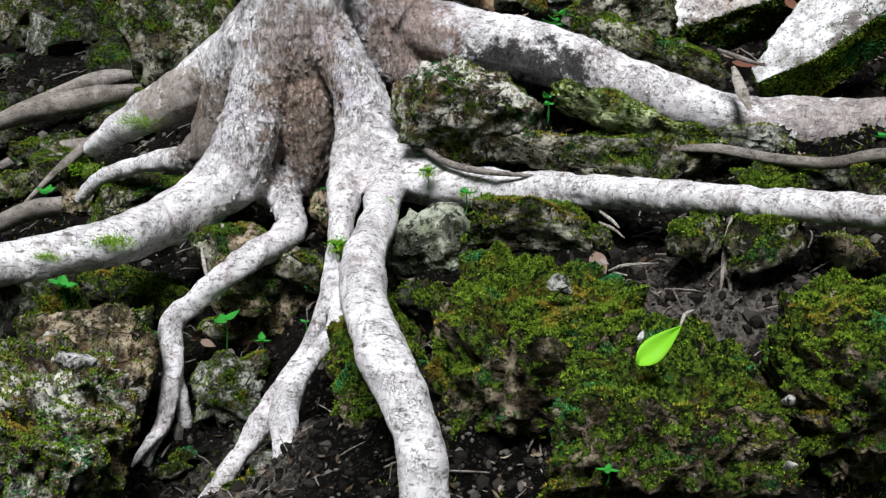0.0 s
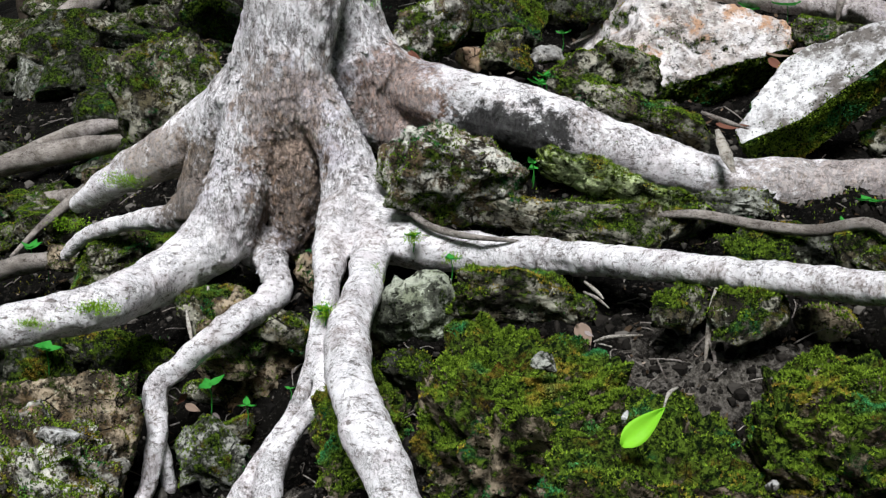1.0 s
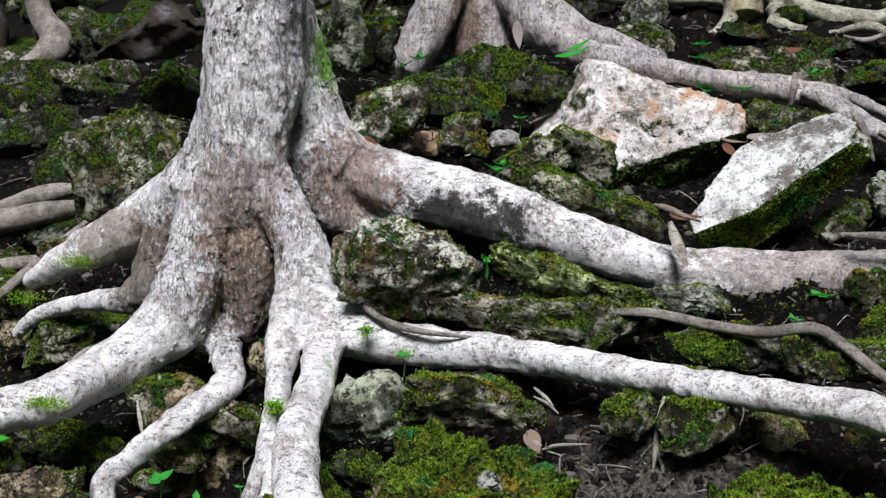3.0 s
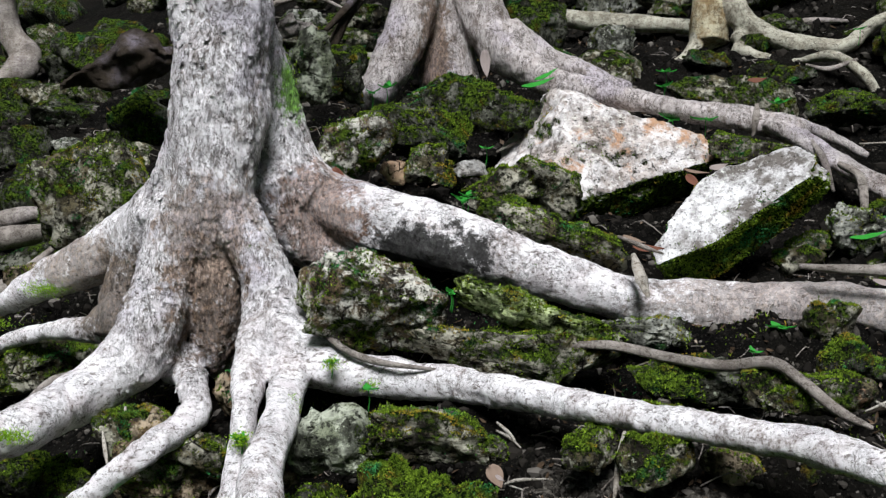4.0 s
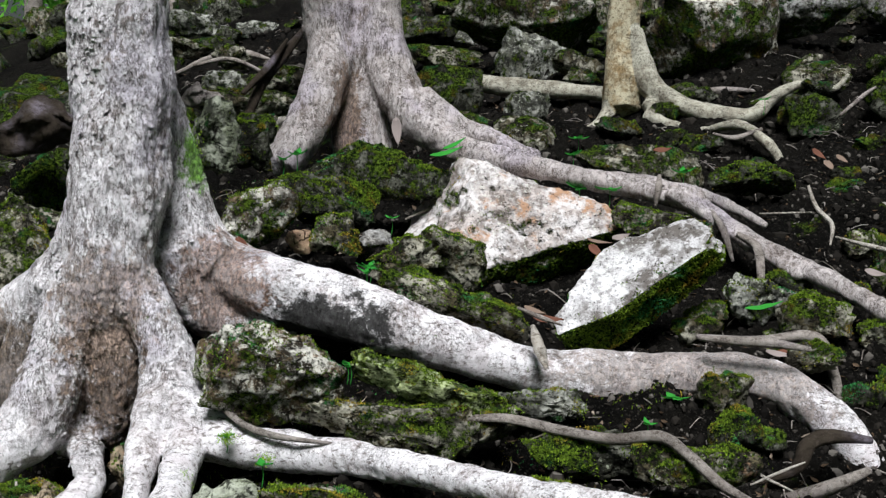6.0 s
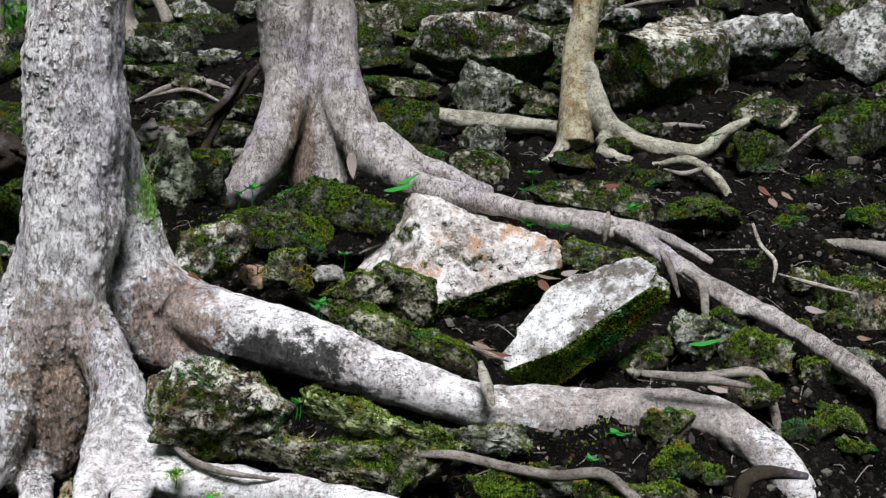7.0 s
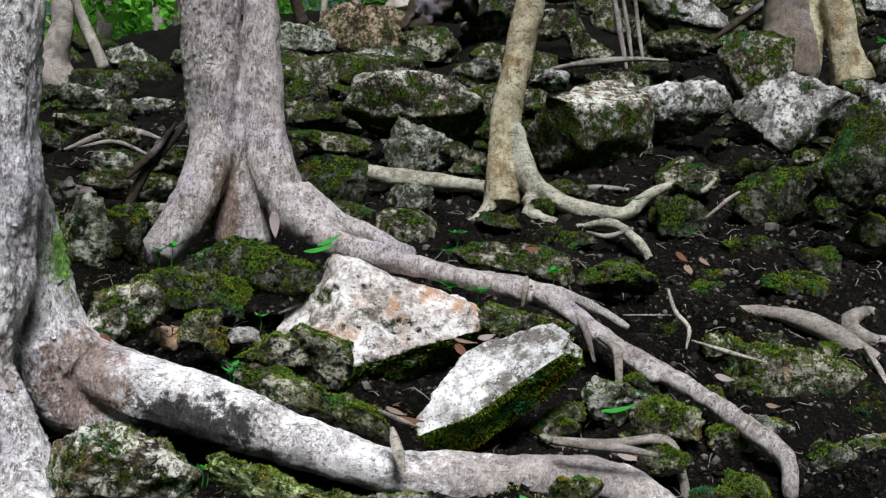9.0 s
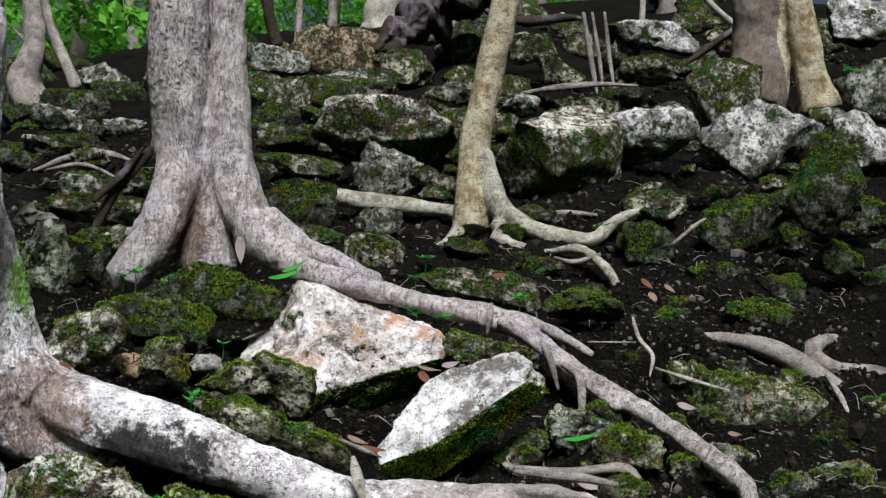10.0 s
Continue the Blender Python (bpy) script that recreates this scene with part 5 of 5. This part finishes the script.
free_root("thin_root", [(0.456, 2.954, 0.104, 0.005), (0.495, 2.934, 0.122, 0.005), (0.580, 2.903, 0.139, 0.003)], "short pale twig on soil")
free_root("thin_root", [(0.467, 2.954, 0.101, 0.005), (0.503, 2.933, 0.096, 0.003)], "short pale twig on soil")
free_root("thin_root", [(-0.840, 3.755, -0.024, 0.006), (-0.821, 3.707, -0.082, 0.008), (-0.803, 3.663, -0.131, 0.004)], "pale aerial rootlet hanging below a root")
free_root("thin_root", [(-0.772, 3.807, 0.045, 0.008), (-0.767, 3.787, -0.012, 0.008), (-0.767, 3.774, -0.069, 0.004)], "pale aerial rootlet hanging below a root")
free_root("thin_root", [(3.582, 9.222, 3.282, 0.025), (3.663, 9.222, 2.946, 0.025), (3.730, 9.122, 2.574, 0.025)], "thin grey sapling stem among rocks")
free_root("thin_root", [(3.728, 9.418, 3.327, 0.020), (3.808, 9.368, 2.927, 0.020), (3.857, 9.318, 2.626, 0.020)], "thin grey sapling stem among rocks")
free_root("thin_root", [(3.881, 9.518, 3.358, 0.020), (3.949, 9.518, 3.008, 0.021), (3.993, 9.418, 2.671, 0.020)], "thin grey sapling stem among rocks")
free_root("fallen_branch", [(0.130, 7.631, 1.847, 0.034), (0.022, 7.433, 1.664, 0.037), (-0.114, 7.235, 1.471, 0.040), (-0.235, 7.037, 1.184, 0.042)], "dark fallen branch leaning on stones")
free_root("fallen_branch", [(-0.196, 6.621, 1.174, 0.023), (-0.025, 6.627, 1.227, 0.030), (0.117, 6.624, 1.270, 0.027)], "pale fallen branch on stones")
free_root("fallen_branch", [(-0.929, 9.525, 1.555, 0.028), (-0.669, 9.525, 1.668, 0.028), (-0.382, 9.529, 1.728, 0.033), (-0.129, 9.517, 1.687, 0.019)], "thin fallen branch on the slope")
free_root("fallen_branch", [(3.029, 9.026, 2.512, 0.029), (3.352, 9.026, 2.580, 0.029), (3.704, 9.022, 2.637, 0.024), (4.063, 9.018, 2.670, 0.020)], "thin dark fallen branch on the slope")
free_root("fallen_branch", [(2.639, 7.221, 1.497, 0.023), (2.848, 7.121, 1.525, 0.023), (3.095, 7.017, 1.534, 0.019)], "thin fallen stick beside a root")
free_root("surface_root", [(5.078, 10.526, 3.062, 0.029), (5.431, 10.531, 3.327, 0.035), (5.723, 10.531, 3.588, 0.035)], "dark dead branch leaning on rocks")
free_root("surface_root", [(1.644, 3.913, 0.550, 0.014), (1.741, 3.865, 0.548, 0.016), (1.866, 3.816, 0.551, 0.018), (2.009, 3.766, 0.546, 0.018)], "thin grey root on soil")


# ---- plants and dry leaves ----
def blade(length, width, curl, seed, rows=7, cols=4):
    """A leaf with a folded midrib, lying along x from its stalk end."""
    rng = np.random.default_rng(seed)
    t = np.linspace(0, 1, rows)
    outline = np.sin(np.pi * np.clip(t, 0.02, 0.995) ** 0.72) ** 0.85 * (1 - 0.25 * t)
    verts = []
    for i, s in enumerate(t):
        for k in range(cols + 1):
            v = (k / cols - 0.5) * 2
            fold = abs(v) * 0.14 * width + curl * length * (s - 0.4) ** 2
            verts.append((s * length, v * outline[i] * width / 2, fold + rng.normal(0, 0.006) * length))
    faces = []
    for i in range(rows - 1):
        for k in range(cols):
            a = i * (cols + 1) + k
            faces.append((a, a + 1, a + cols + 2, a + cols + 1))
    return np.array(verts), faces


def fallen_leaf(place, length, material, label, turn, tip, roll, wide):
    verts, faces = blade(length, length * wide, 0.25, int(length * 9999) + int(turn), 9, 6)
    verts = verts - (length / 2, 0, 0)
    turned = np.array((Euler((radians(tip), 0, 0)).to_matrix() @ Euler((0, 0, radians(-turn))).to_matrix() @ Euler((radians(roll), 0, 0)).to_matrix()))
    me = mesh_from("leaf_blade", verts @ turned.T, faces, material)
    ob = new("leaf", me)
    ob.location = place
    solid = ob.modifiers.new("thickness", "SOLIDIFY")
    solid.thickness = 0.0012
    return tagged(ob, label, "leaf")


def bark_strip(place, length, width, turn, tip):
    rows, rng = 10, np.random.default_rng(5)
    verts, faces = [], []
    for i in range(rows):
        s = i / (rows - 1) - 0.5
        w = width / 2 * rng.uniform(0.7, 1.1) * (1 - 2.8 * s * s)
        for k in (-1, -0.3, 0.4, 1):
            verts.append((s * length, k * w + rng.normal(0, 0.001), 0.12 * width * (1 - k * k) + 0.1 * length * s * s))
        if i:
            faces += [((i - 1) * 4 + k, (i - 1) * 4 + k + 1, i * 4 + k + 1, i * 4 + k) for k in range(3)]
    turned = np.array(Euler((radians(tip), 0, 0)).to_matrix() @ Euler((0, 0, radians(-turn))).to_matrix())
    ob = new("bark_strip", mesh_from("bark_strip", np.array(verts) @ turned.T, faces, PALE_TWIG))
    ob.location = place
    solid = ob.modifiers.new("thickness", "SOLIDIFY")
    solid.thickness = 0.0015
    return tagged(ob, "pale strip of dry bark hanging over the root", "bark")


def sprout(place, size, leaves, seed):
    """A seedling: a thin stalk with a few spread leaves."""
    holder = new("seedling")
    holder.location = place
    rng = np.random.default_rng(seed)
    stalk, faces, _ = tube([(0, 0.01, -size * 1.6, 0.0022), (0.004, 0.004, -size * 0.7, 0.0018), (0, 0, 0, 0.0014)], 0.01, 6, 0.0)
    part("stalk", mesh_from("stalk", stalk, faces, LEAF_GREEN), holder)
    for k in range(leaves):
        verts, faces = blade(size * rng.uniform(0.7, 1.1), size * 0.62, 0.3, seed * 10 + k)
        turned = np.array(Euler((rng.uniform(-0.3, 0.3), rng.uniform(-0.5, 0.1), k * 6.28 / leaves + rng.uniform(-0.4, 0.4))).to_matrix())
        part("leaf", mesh_from("leaf", verts @ turned.T, faces, LEAF_GREEN), holder)
    return tagged(holder, "small green seedling growing between rocks", "plant", "seedlings")


fallen_leaf((0.477, 2.340, 0.096), 0.130, LEAF_LIME, "bright lime green leaf lying on mossy rock", -40, 62, 0, 0.46)
sprout((-0.718, 3.500, -0.216), 0.065, 3, 1)
sprout((-0.600, 3.500, -0.287), 0.045, 3, 2)
sprout((0.072, 3.420, 0.226), 0.048, 3, 3)
sprout((0.350, 2.180, -0.127), 0.026, 4, 4)
sprout((0.354, 3.750, 0.463), 0.041, 3, 5)
sprout((0.420, 4.200, 0.721), 0.045, 4, 6)
sprout((-1.316, 3.700, -0.155), 0.069, 4, 7)
sprout((-1.782, 4.900, -0.063), 0.068, 4, 8)
sprout((-1.681, 4.800, -0.105), 0.054, 4, 9)
sprout((1.516, 3.780, 0.350), 0.054, 4, 10)
sprout((1.367, 3.600, 0.305), 0.046, 3, 11)
sprout((0.338, 3.600, 0.503), 0.040, 3, 12)
sprout((0.438, 4.500, 0.694), 0.050, 4, 13)
sprout((1.795, 6.600, 1.188), 0.072, 4, 14)
sprout((2.297, 6.100, 1.025), 0.076, 4, 15)
sprout((0.067, 5.500, 1.072), 0.052, 4, 16)
sprout((1.501, 5.300, 0.978), 0.080, 4, 17)
sprout((0.541, 4.600, 0.888), 0.044, 3, 18)
sprout((-0.050, 3.580, 0.269), 0.035, 6, 19)
sprout((-0.332, 3.450, 0.051), 0.039, 7, 20)
sprout((-0.213, 3.300, 0.159), 0.032, 6, 21)
sprout((1.579, 5.800, 1.122), 0.066, 4, 22)
sprout((2.119, 5.600, 1.054), 0.074, 4, 23)
sprout((1.570, 5.000, 1.002), 0.072, 4, 24)
sprout((2.944, 6.600, 1.464), 0.059, 3, 25)
sprout((4.111, 8.000, 2.730), 0.059, 4, 26)
sprout((0.135, 5.300, 1.103), 0.058, 4, 27)
sprout((5.206, 7.600, 2.766), 0.093, 4, 28)
sprout((-0.428, 3.300, -0.156), 0.024, 2, 29)
sprout((0.436, 4.200, 0.743), 0.047, 4, 30)
fallen_leaf((-0.049, 4.330, 0.771), 0.131, LEAF_RED, "curled red brown leaf caught on the root", 70, 70, 10, 0.45)
bark_strip((1.045, 3.920, 0.500), 0.19, 0.046, 80, 46)
fallen_leaf((1.113, 4.100, 0.566), 0.117, LEAF_RED, "dry red brown leaf beside the white slab", 10, 20, 10, 0.4)
fallen_leaf((1.069, 4.150, 0.589), 0.097, LEAF_BROWN, "dry brown leaf beside the white slab", 40, 20, 0, 0.4)
fallen_leaf((0.433, 2.980, 0.110), 0.078, LEAF_BROWN, "dry tan leaf on bare soil", 70, 45, 0, 0.7)
fallen_leaf((1.453, 4.700, 0.792), 0.109, LEAF_BROWN, "dry brown leaf on the ground", 20, 25, -15, 0.5)
fallen_leaf((1.556, 4.720, 0.816), 0.091, LEAF_PALE, "pale curled dry leaf on the ground", -20, 32, -2, 0.5)
fallen_leaf((1.429, 4.650, 0.761), 0.090, LEAF_RED, "dark red dry leaf on the ground", 60, 39, 11, 0.5)
fallen_leaf((2.664, 5.100, 1.135), 0.107, LEAF_BROWN, "dry brown leaf on the ground", 100, 26, -6, 0.5)
fallen_leaf((2.516, 4.300, 0.739), 0.088, LEAF_PALE, "pale curled dry leaf on the ground", 20, 33, 7, 0.5)
fallen_leaf((2.000, 5.600, 1.169), 0.102, LEAF_RED, "dark red dry leaf on the ground", -10, 40, -10, 0.5)
fallen_leaf((4.077, 5.700, 1.420), 0.089, LEAF_BROWN, "dry brown leaf on the ground", 0, 27, 3, 0.5)
fallen_leaf((1.972, 3.950, 0.472), 0.100, LEAF_PALE, "pale curled dry leaf on the ground", 15, 34, -14, 0.5)
fallen_leaf((2.798, 5.500, 1.176), 0.092, LEAF_RED, "dark red dry leaf on the ground", 60, 41, -1, 0.5)
fallen_leaf((-0.786, 3.550, -0.316), 0.064, LEAF_BROWN, "dry brown leaf on the ground", 30, 28, 12, 0.5)
fallen_leaf((-0.712, 3.550, -0.356), 0.057, LEAF_PALE, "pale curled dry leaf on the ground", 70, 35, -5, 0.5)
fallen_leaf((-0.834, 3.600, -0.302), 0.052, LEAF_RED, "dark red dry leaf on the ground", 120, 42, 8, 0.5)
fallen_leaf((0.089, 3.150, 0.137), 0.032, LEAF_BROWN, "dry brown leaf on the ground", 80, 29, -9, 0.5)
fallen_leaf((0.435, 2.900, 0.139), 0.030, LEAF_PALE, "pale curled dry leaf on the ground", 40, 36, 4, 0.5)
fallen_leaf((2.037, 4.000, 0.462), 0.097, LEAF_RED, "dark red dry leaf on the ground", 10, 43, -13, 0.5)
fallen_leaf((2.976, 5.600, 1.150), 0.088, LEAF_BROWN, "dry brown leaf on the ground", 70, 30, 0, 0.5)
fallen_leaf((0.088, 4.850, 0.904), 0.066, LEAF_PALE, "pale curled dry leaf on the ground", 40, 37, 13, 0.5)
fallen_leaf((3.338, 4.600, 0.709), 0.081, LEAF_RED, "dark red dry leaf on the ground", 140, 44, -4, 0.5)
fallen_leaf((2.806, 4.400, 0.605), 0.065, LEAF_BROWN, "dry brown leaf on the ground", 10, 31, 9, 0.5)
fallen_leaf((0.626, 5.620, 1.221), 0.144, LEAF_PALE, "dry leaf standing against the split tree", 85, 75, 0, 0.4)
fallen_leaf((2.028, 4.250, 0.600), 0.178, LEAF_GREEN, "long green leaf lying on a grey stone", -15, 20, 0, 0.2)
fallen_leaf((0.825, 5.150, 1.142), 0.174, LEAF_GREEN, "green blade of leaf on a dark boulder", -25, 30, 0, 0.22)
fallen_leaf((0.867, 5.200, 1.180), 0.148, LEAF_GREEN, "green blade of leaf on a dark boulder", -40, 30, 0, 0.2)
rock((0.451, 2.430, 0.082), (0.008, 0.006, 0.02), 12, 301, "white", "tiny white pebble beside the green leaf", 6, 3)
rock((0.280, 2.550, 0.176), (0.032, 0.02, 0.026), 20, 312, "grey", "small pale stone set in boulder moss", 6, 4)
rock((-0.951, 2.720, -0.074), (0.055, 0.04, 0.026), 0, 303, "white", "white stone lying on a mossy boulder", 6, 4)
rock((0.715, 2.160, 0.035), (0.014, 0.01, 0.015), 0, 304, "white", "small white pebble in boulder moss", 6, 3)
rock((0.718, 2.120, -0.091), (0.016, 0.01, 0.014), 0, 305, "white", "small white pebble in boulder moss", 6, 3)


def moss_patch(place, wide, tall, count):
    """A bright cushion of moss on bark."""
    rng = np.random.default_rng(count + int(abs(place[0]) * 1000))
    count *= 2
    base = rng.normal(0, 0.5, (count, 3)) * (wide, 0.025, tall)
    sheets = []
    for k in range(3):
        lean = rng.normal(0, 0.5, (count, 3)) + (0, -0.7, 0.7)
        side = np.cross(lean, rng.normal(size=(count, 3)))
        side /= np.linalg.norm(side, axis=1, keepdims=True)
        high = rng.uniform(0.003, 0.008, (count, 1))
        sheets.append(np.stack([base - side * high * 0.3, base + side * high * 0.3, base + lean * high], 1).reshape(-1, 3))
    points = np.vstack(sheets)
    ob = new("moss_cushion", mesh_from("moss_cushion", points.tolist(), np.arange(len(points)).reshape(-1, 3).tolist(), MOSS_BRIGHT, False))
    ob.location = place
    tagged(ob, "bright green cushion of moss on bark", "moss", kind="stuff")


moss_patch((-1.047, 3.420, 0.071), 0.07, 0.02, 260)
moss_patch((-1.245, 3.400, 0.027), 0.05, 0.015, 120)
moss_patch((-0.050, 3.580, 0.265), 0.03, 0.02, 120)
moss_patch((-0.331, 3.440, 0.052), 0.035, 0.03, 160)
moss_patch((-0.210, 3.260, 0.164), 0.03, 0.02, 120)
moss_patch((-0.162, 3.400, 0.163), 0.015, 0.05, 120)
moss_patch((0.075, 3.550, 0.200), 0.03, 0.02, 60)
moss_patch((-0.266, 4.450, 1.112), 0.04, 0.1, 420)
moss_patch((-0.281, 4.500, 1.220), 0.03, 0.06, 160)
moss_patch((-1.217, 4.400, 0.324), 0.08, 0.03, 200)
moss_patch((-1.629, 5.000, 0.027), 0.1, 0.04, 200)


# ---- litter on the soil ----
def scatter(count, seed, near=1.9, far=12.0):
    rng = np.random.default_rng(seed)
    y = near + (far - near) * rng.random(count) ** 1.5
    x = rng.uniform(-0.55, 0.62, count) * (y + 0.8) + 0.3
    q = np.column_stack([x, y, np.zeros(count)])
    z = ground_height(x, y) + 0.06 * fbm(q * 2.6, 4) + 0.035 * fbm(q * 9, 3) + 0.02 * np.maximum(0, fbm(q * 30, 2))
    return np.column_stack([x, y, z]), rng


def gravel(count, seed, near, far, small, large):
    places, rng = scatter(count, seed, near, far)
    ball, faces = sphere(1)
    f = np.array(faces)
    verts, tris = [], []
    for i, c in enumerate(places):
        s = rng.uniform(small, large) * (1.6 if rng.random() < 0.12 else 1.0) * (0.7 + 0.12 * c[1])
        v = ball * (1 + rng.uniform(-0.35, 0.3, (len(ball), 1))) * rng.uniform(0.6, 1.2, 3) * s
        verts.append(v + c)
        tris.append(f + i * len(ball))
    ob = new("gravel", mesh_from("gravel", np.vstack(verts).tolist(), np.vstack(tris).tolist(), GRAVEL, False))
    tagged(ob, "loose crumbs of soil and limestone gravel", "gravel", kind="stuff")


def litter():
    places, rng = scatter(9000, 12)
    verts, faces, base = [], [], 0
    for i, c in enumerate(places):
        size = rng.uniform(0.012, 0.04) * (0.7 + 0.1 * c[1])
        v, f = blade(size, size * rng.uniform(0.25, 0.6), rng.uniform(0, 0.5), i, 4, 2)
        turned = np.array(Euler((rng.uniform(-0.6, 0.6), rng.uniform(-0.6, 0.6), rng.uniform(0, 6.28))).to_matrix())
        verts.append(v @ turned.T + c + (0, 0, 0.006))
        faces += [tuple(k + base for k in q) for q in f]
        base += len(v)
    ob = new("leaf_litter", mesh_from("leaf_litter", np.vstack(verts).tolist(), faces, LITTER, False))
    tagged(ob, "broken dry brown leaves strewn on soil", "leaf litter", kind="stuff")


def twigs():
    places, rng = scatter(2600, 13)
    verts, faces, base = [], [], 0
    for i, c in enumerate(places):
        a, size = rng.uniform(0, 6.28), rng.uniform(0.04, 0.16) * (0.7 + 0.1 * c[1])
        d = np.array([np.cos(a), np.sin(a), rng.uniform(-0.1, 0.25) + 0.25 * np.sin(a)]) * size / 2
        bend = rng.normal(0, size * 0.12, 3)
        r = rng.uniform(0.0012, 0.0035)
        v, f, _ = tube([(*(c - d), r), (*(c + bend + (0, 0, 0.01)), r), (*(c + d), r * 0.6)], size / 3, 4, 0.0)
        verts.append(v)
        faces += [tuple(k + base for k in q) for q in f]
        base += len(v)
    ob = new("fine_twigs", mesh_from("fine_twigs", np.vstack(verts).tolist(), faces, TWIG, False))
    tagged(ob, "fine dead twigs and rootlets on soil", "twigs", kind="stuff")


def ground_moss():
    """Moss shoots in patches on the soil among the rocks."""
    places, rng = scatter(60000, 14, 2.2, 8.0)
    keep = (fbm(places * (3.0, 3.0, 0) + 5.0, 4) > 0.12) & (places[:, 0] < 2.2 - 0.1 * places[:, 1])
    base = places[keep]
    count = len(base)
    sheets = []
    for k in range(2):
        lean = rng.normal(0, 0.6, (count, 3)) + (0, 0, 1.0)
        side = np.cross(lean, rng.normal(size=(count, 3)))
        side /= np.linalg.norm(side, axis=1, keepdims=True)
        tall = rng.uniform(0.003, 0.009, (count, 1))
        sheets.append(np.stack([base - side * tall * 0.3, base + side * tall * 0.3, base + lean * tall], 1).reshape(-1, 3))
    points = np.vstack(sheets)
    ob = new("ground_moss", mesh_from("ground_moss", points.tolist(), np.arange(len(points)).reshape(-1, 3).tolist(), MOSS, False))
    tagged(ob, "patches of short green moss on soil", "moss", kind="stuff")


gravel(16000, 11, 1.9, 12.0, 0.004, 0.02)
gravel(22000, 21, 2.5, 6.5, 0.003, 0.009)
litter()
twigs()
ground_moss()


# ---- woods beyond the ridge, and an unseen ring of trees screening low skylight ----
def woods_tree(place, height, spread, seed, leaves):
    rng = np.random.default_rng(seed)
    holder = new("woodland_or_screen_tree")
    holder.location = place
    lean = rng.normal(0, 0.3, 2)
    trunk = [(0, 0, -0.6, height * 0.022), (lean[0] * 0.3, lean[1] * 0.3, height * 0.35, height * 0.016), (lean[0], lean[1], height * 0.8, height * 0.006)]
    v, f, _ = tube(trunk, height / 12, 8, 0.1, seed)
    part("trunk", mesh_from("trunk", v, f, TWIG), holder)
    for k in range(5):
        a, h = rng.uniform(0, 6.28), height * rng.uniform(0.3, 0.7)
        v, f, _ = tube([(lean[0] * 0.5, lean[1] * 0.5, h, height * 0.008), (np.cos(a) * spread * 0.4, np.sin(a) * spread * 0.4, h + height * 0.1, height * 0.005),
                        (np.cos(a) * spread * 0.8, np.sin(a) * spread * 0.8, h + height * 0.16, height * 0.002)], 0.4, 6, 0.1, k)
        part("limb", mesh_from("limb", v, f, TWIG), holder)
    clumps = rng.normal(0, 1, (42, 3)) * (spread * 0.55, spread * 0.55, height * 0.26) + (lean[0], lean[1], height * 0.52)
    where = clumps[rng.integers(0, 42, leaves)] + rng.normal(0, spread * 0.13, (leaves, 3))
    a = rng.normal(size=(leaves, 3))
    a /= np.linalg.norm(a, axis=1, keepdims=True)
    b = np.cross(a, rng.normal(size=(leaves, 3)))
    b /= np.linalg.norm(b, axis=1, keepdims=True)
    s = rng.uniform(0.06, 0.16, (leaves, 1)) * (height / 8)
    quad = np.stack([where - a * s, where + b * s * 0.5, where + a * s, where - b * s * 0.5], 1).reshape(-1, 3)
    part("crown", mesh_from("crown", quad.tolist(), np.arange(len(quad)).reshape(-1, 4).tolist(), FOLIAGE, False), holder)
    return tagged(holder, "leafy green tree of the woods beyond the ridge or the unseen screening ring", "tree", "woodland trees")


def woods():
    rng = np.random.default_rng(77)
    spots = [(-12, 34), (-8, 30), (-5, 38), (-2.5, 27), (-9.5, 44), (0, 36), (2, 46), (-6, 26), (-3.5, 33), (-1.0, 42), (6, 40), (10, 34), (14, 40), (4, 33), (8.5, 27)]
    for k, (x, y) in enumerate(spots):
        woods_tree((x, y, float(ground_height(np.array(float(x)), np.array(float(y))))), rng.uniform(7, 11), rng.uniform(2.0, 3.0), 500 + k, 4200)
    # added ring outside the view: its crowns hold back low skylight, darkening the crevices
    for k in range(14):
        a = radians(150 + k * 18.5)
        x, y = 1 + 15 * np.cos(a), 3 + 13 * np.sin(a)
        woods_tree((x, y, float(ground_height(np.array(x), np.array(y)))), rng.uniform(9, 12), rng.uniform(3.0, 4.0), 600 + k, 2200)


woods()
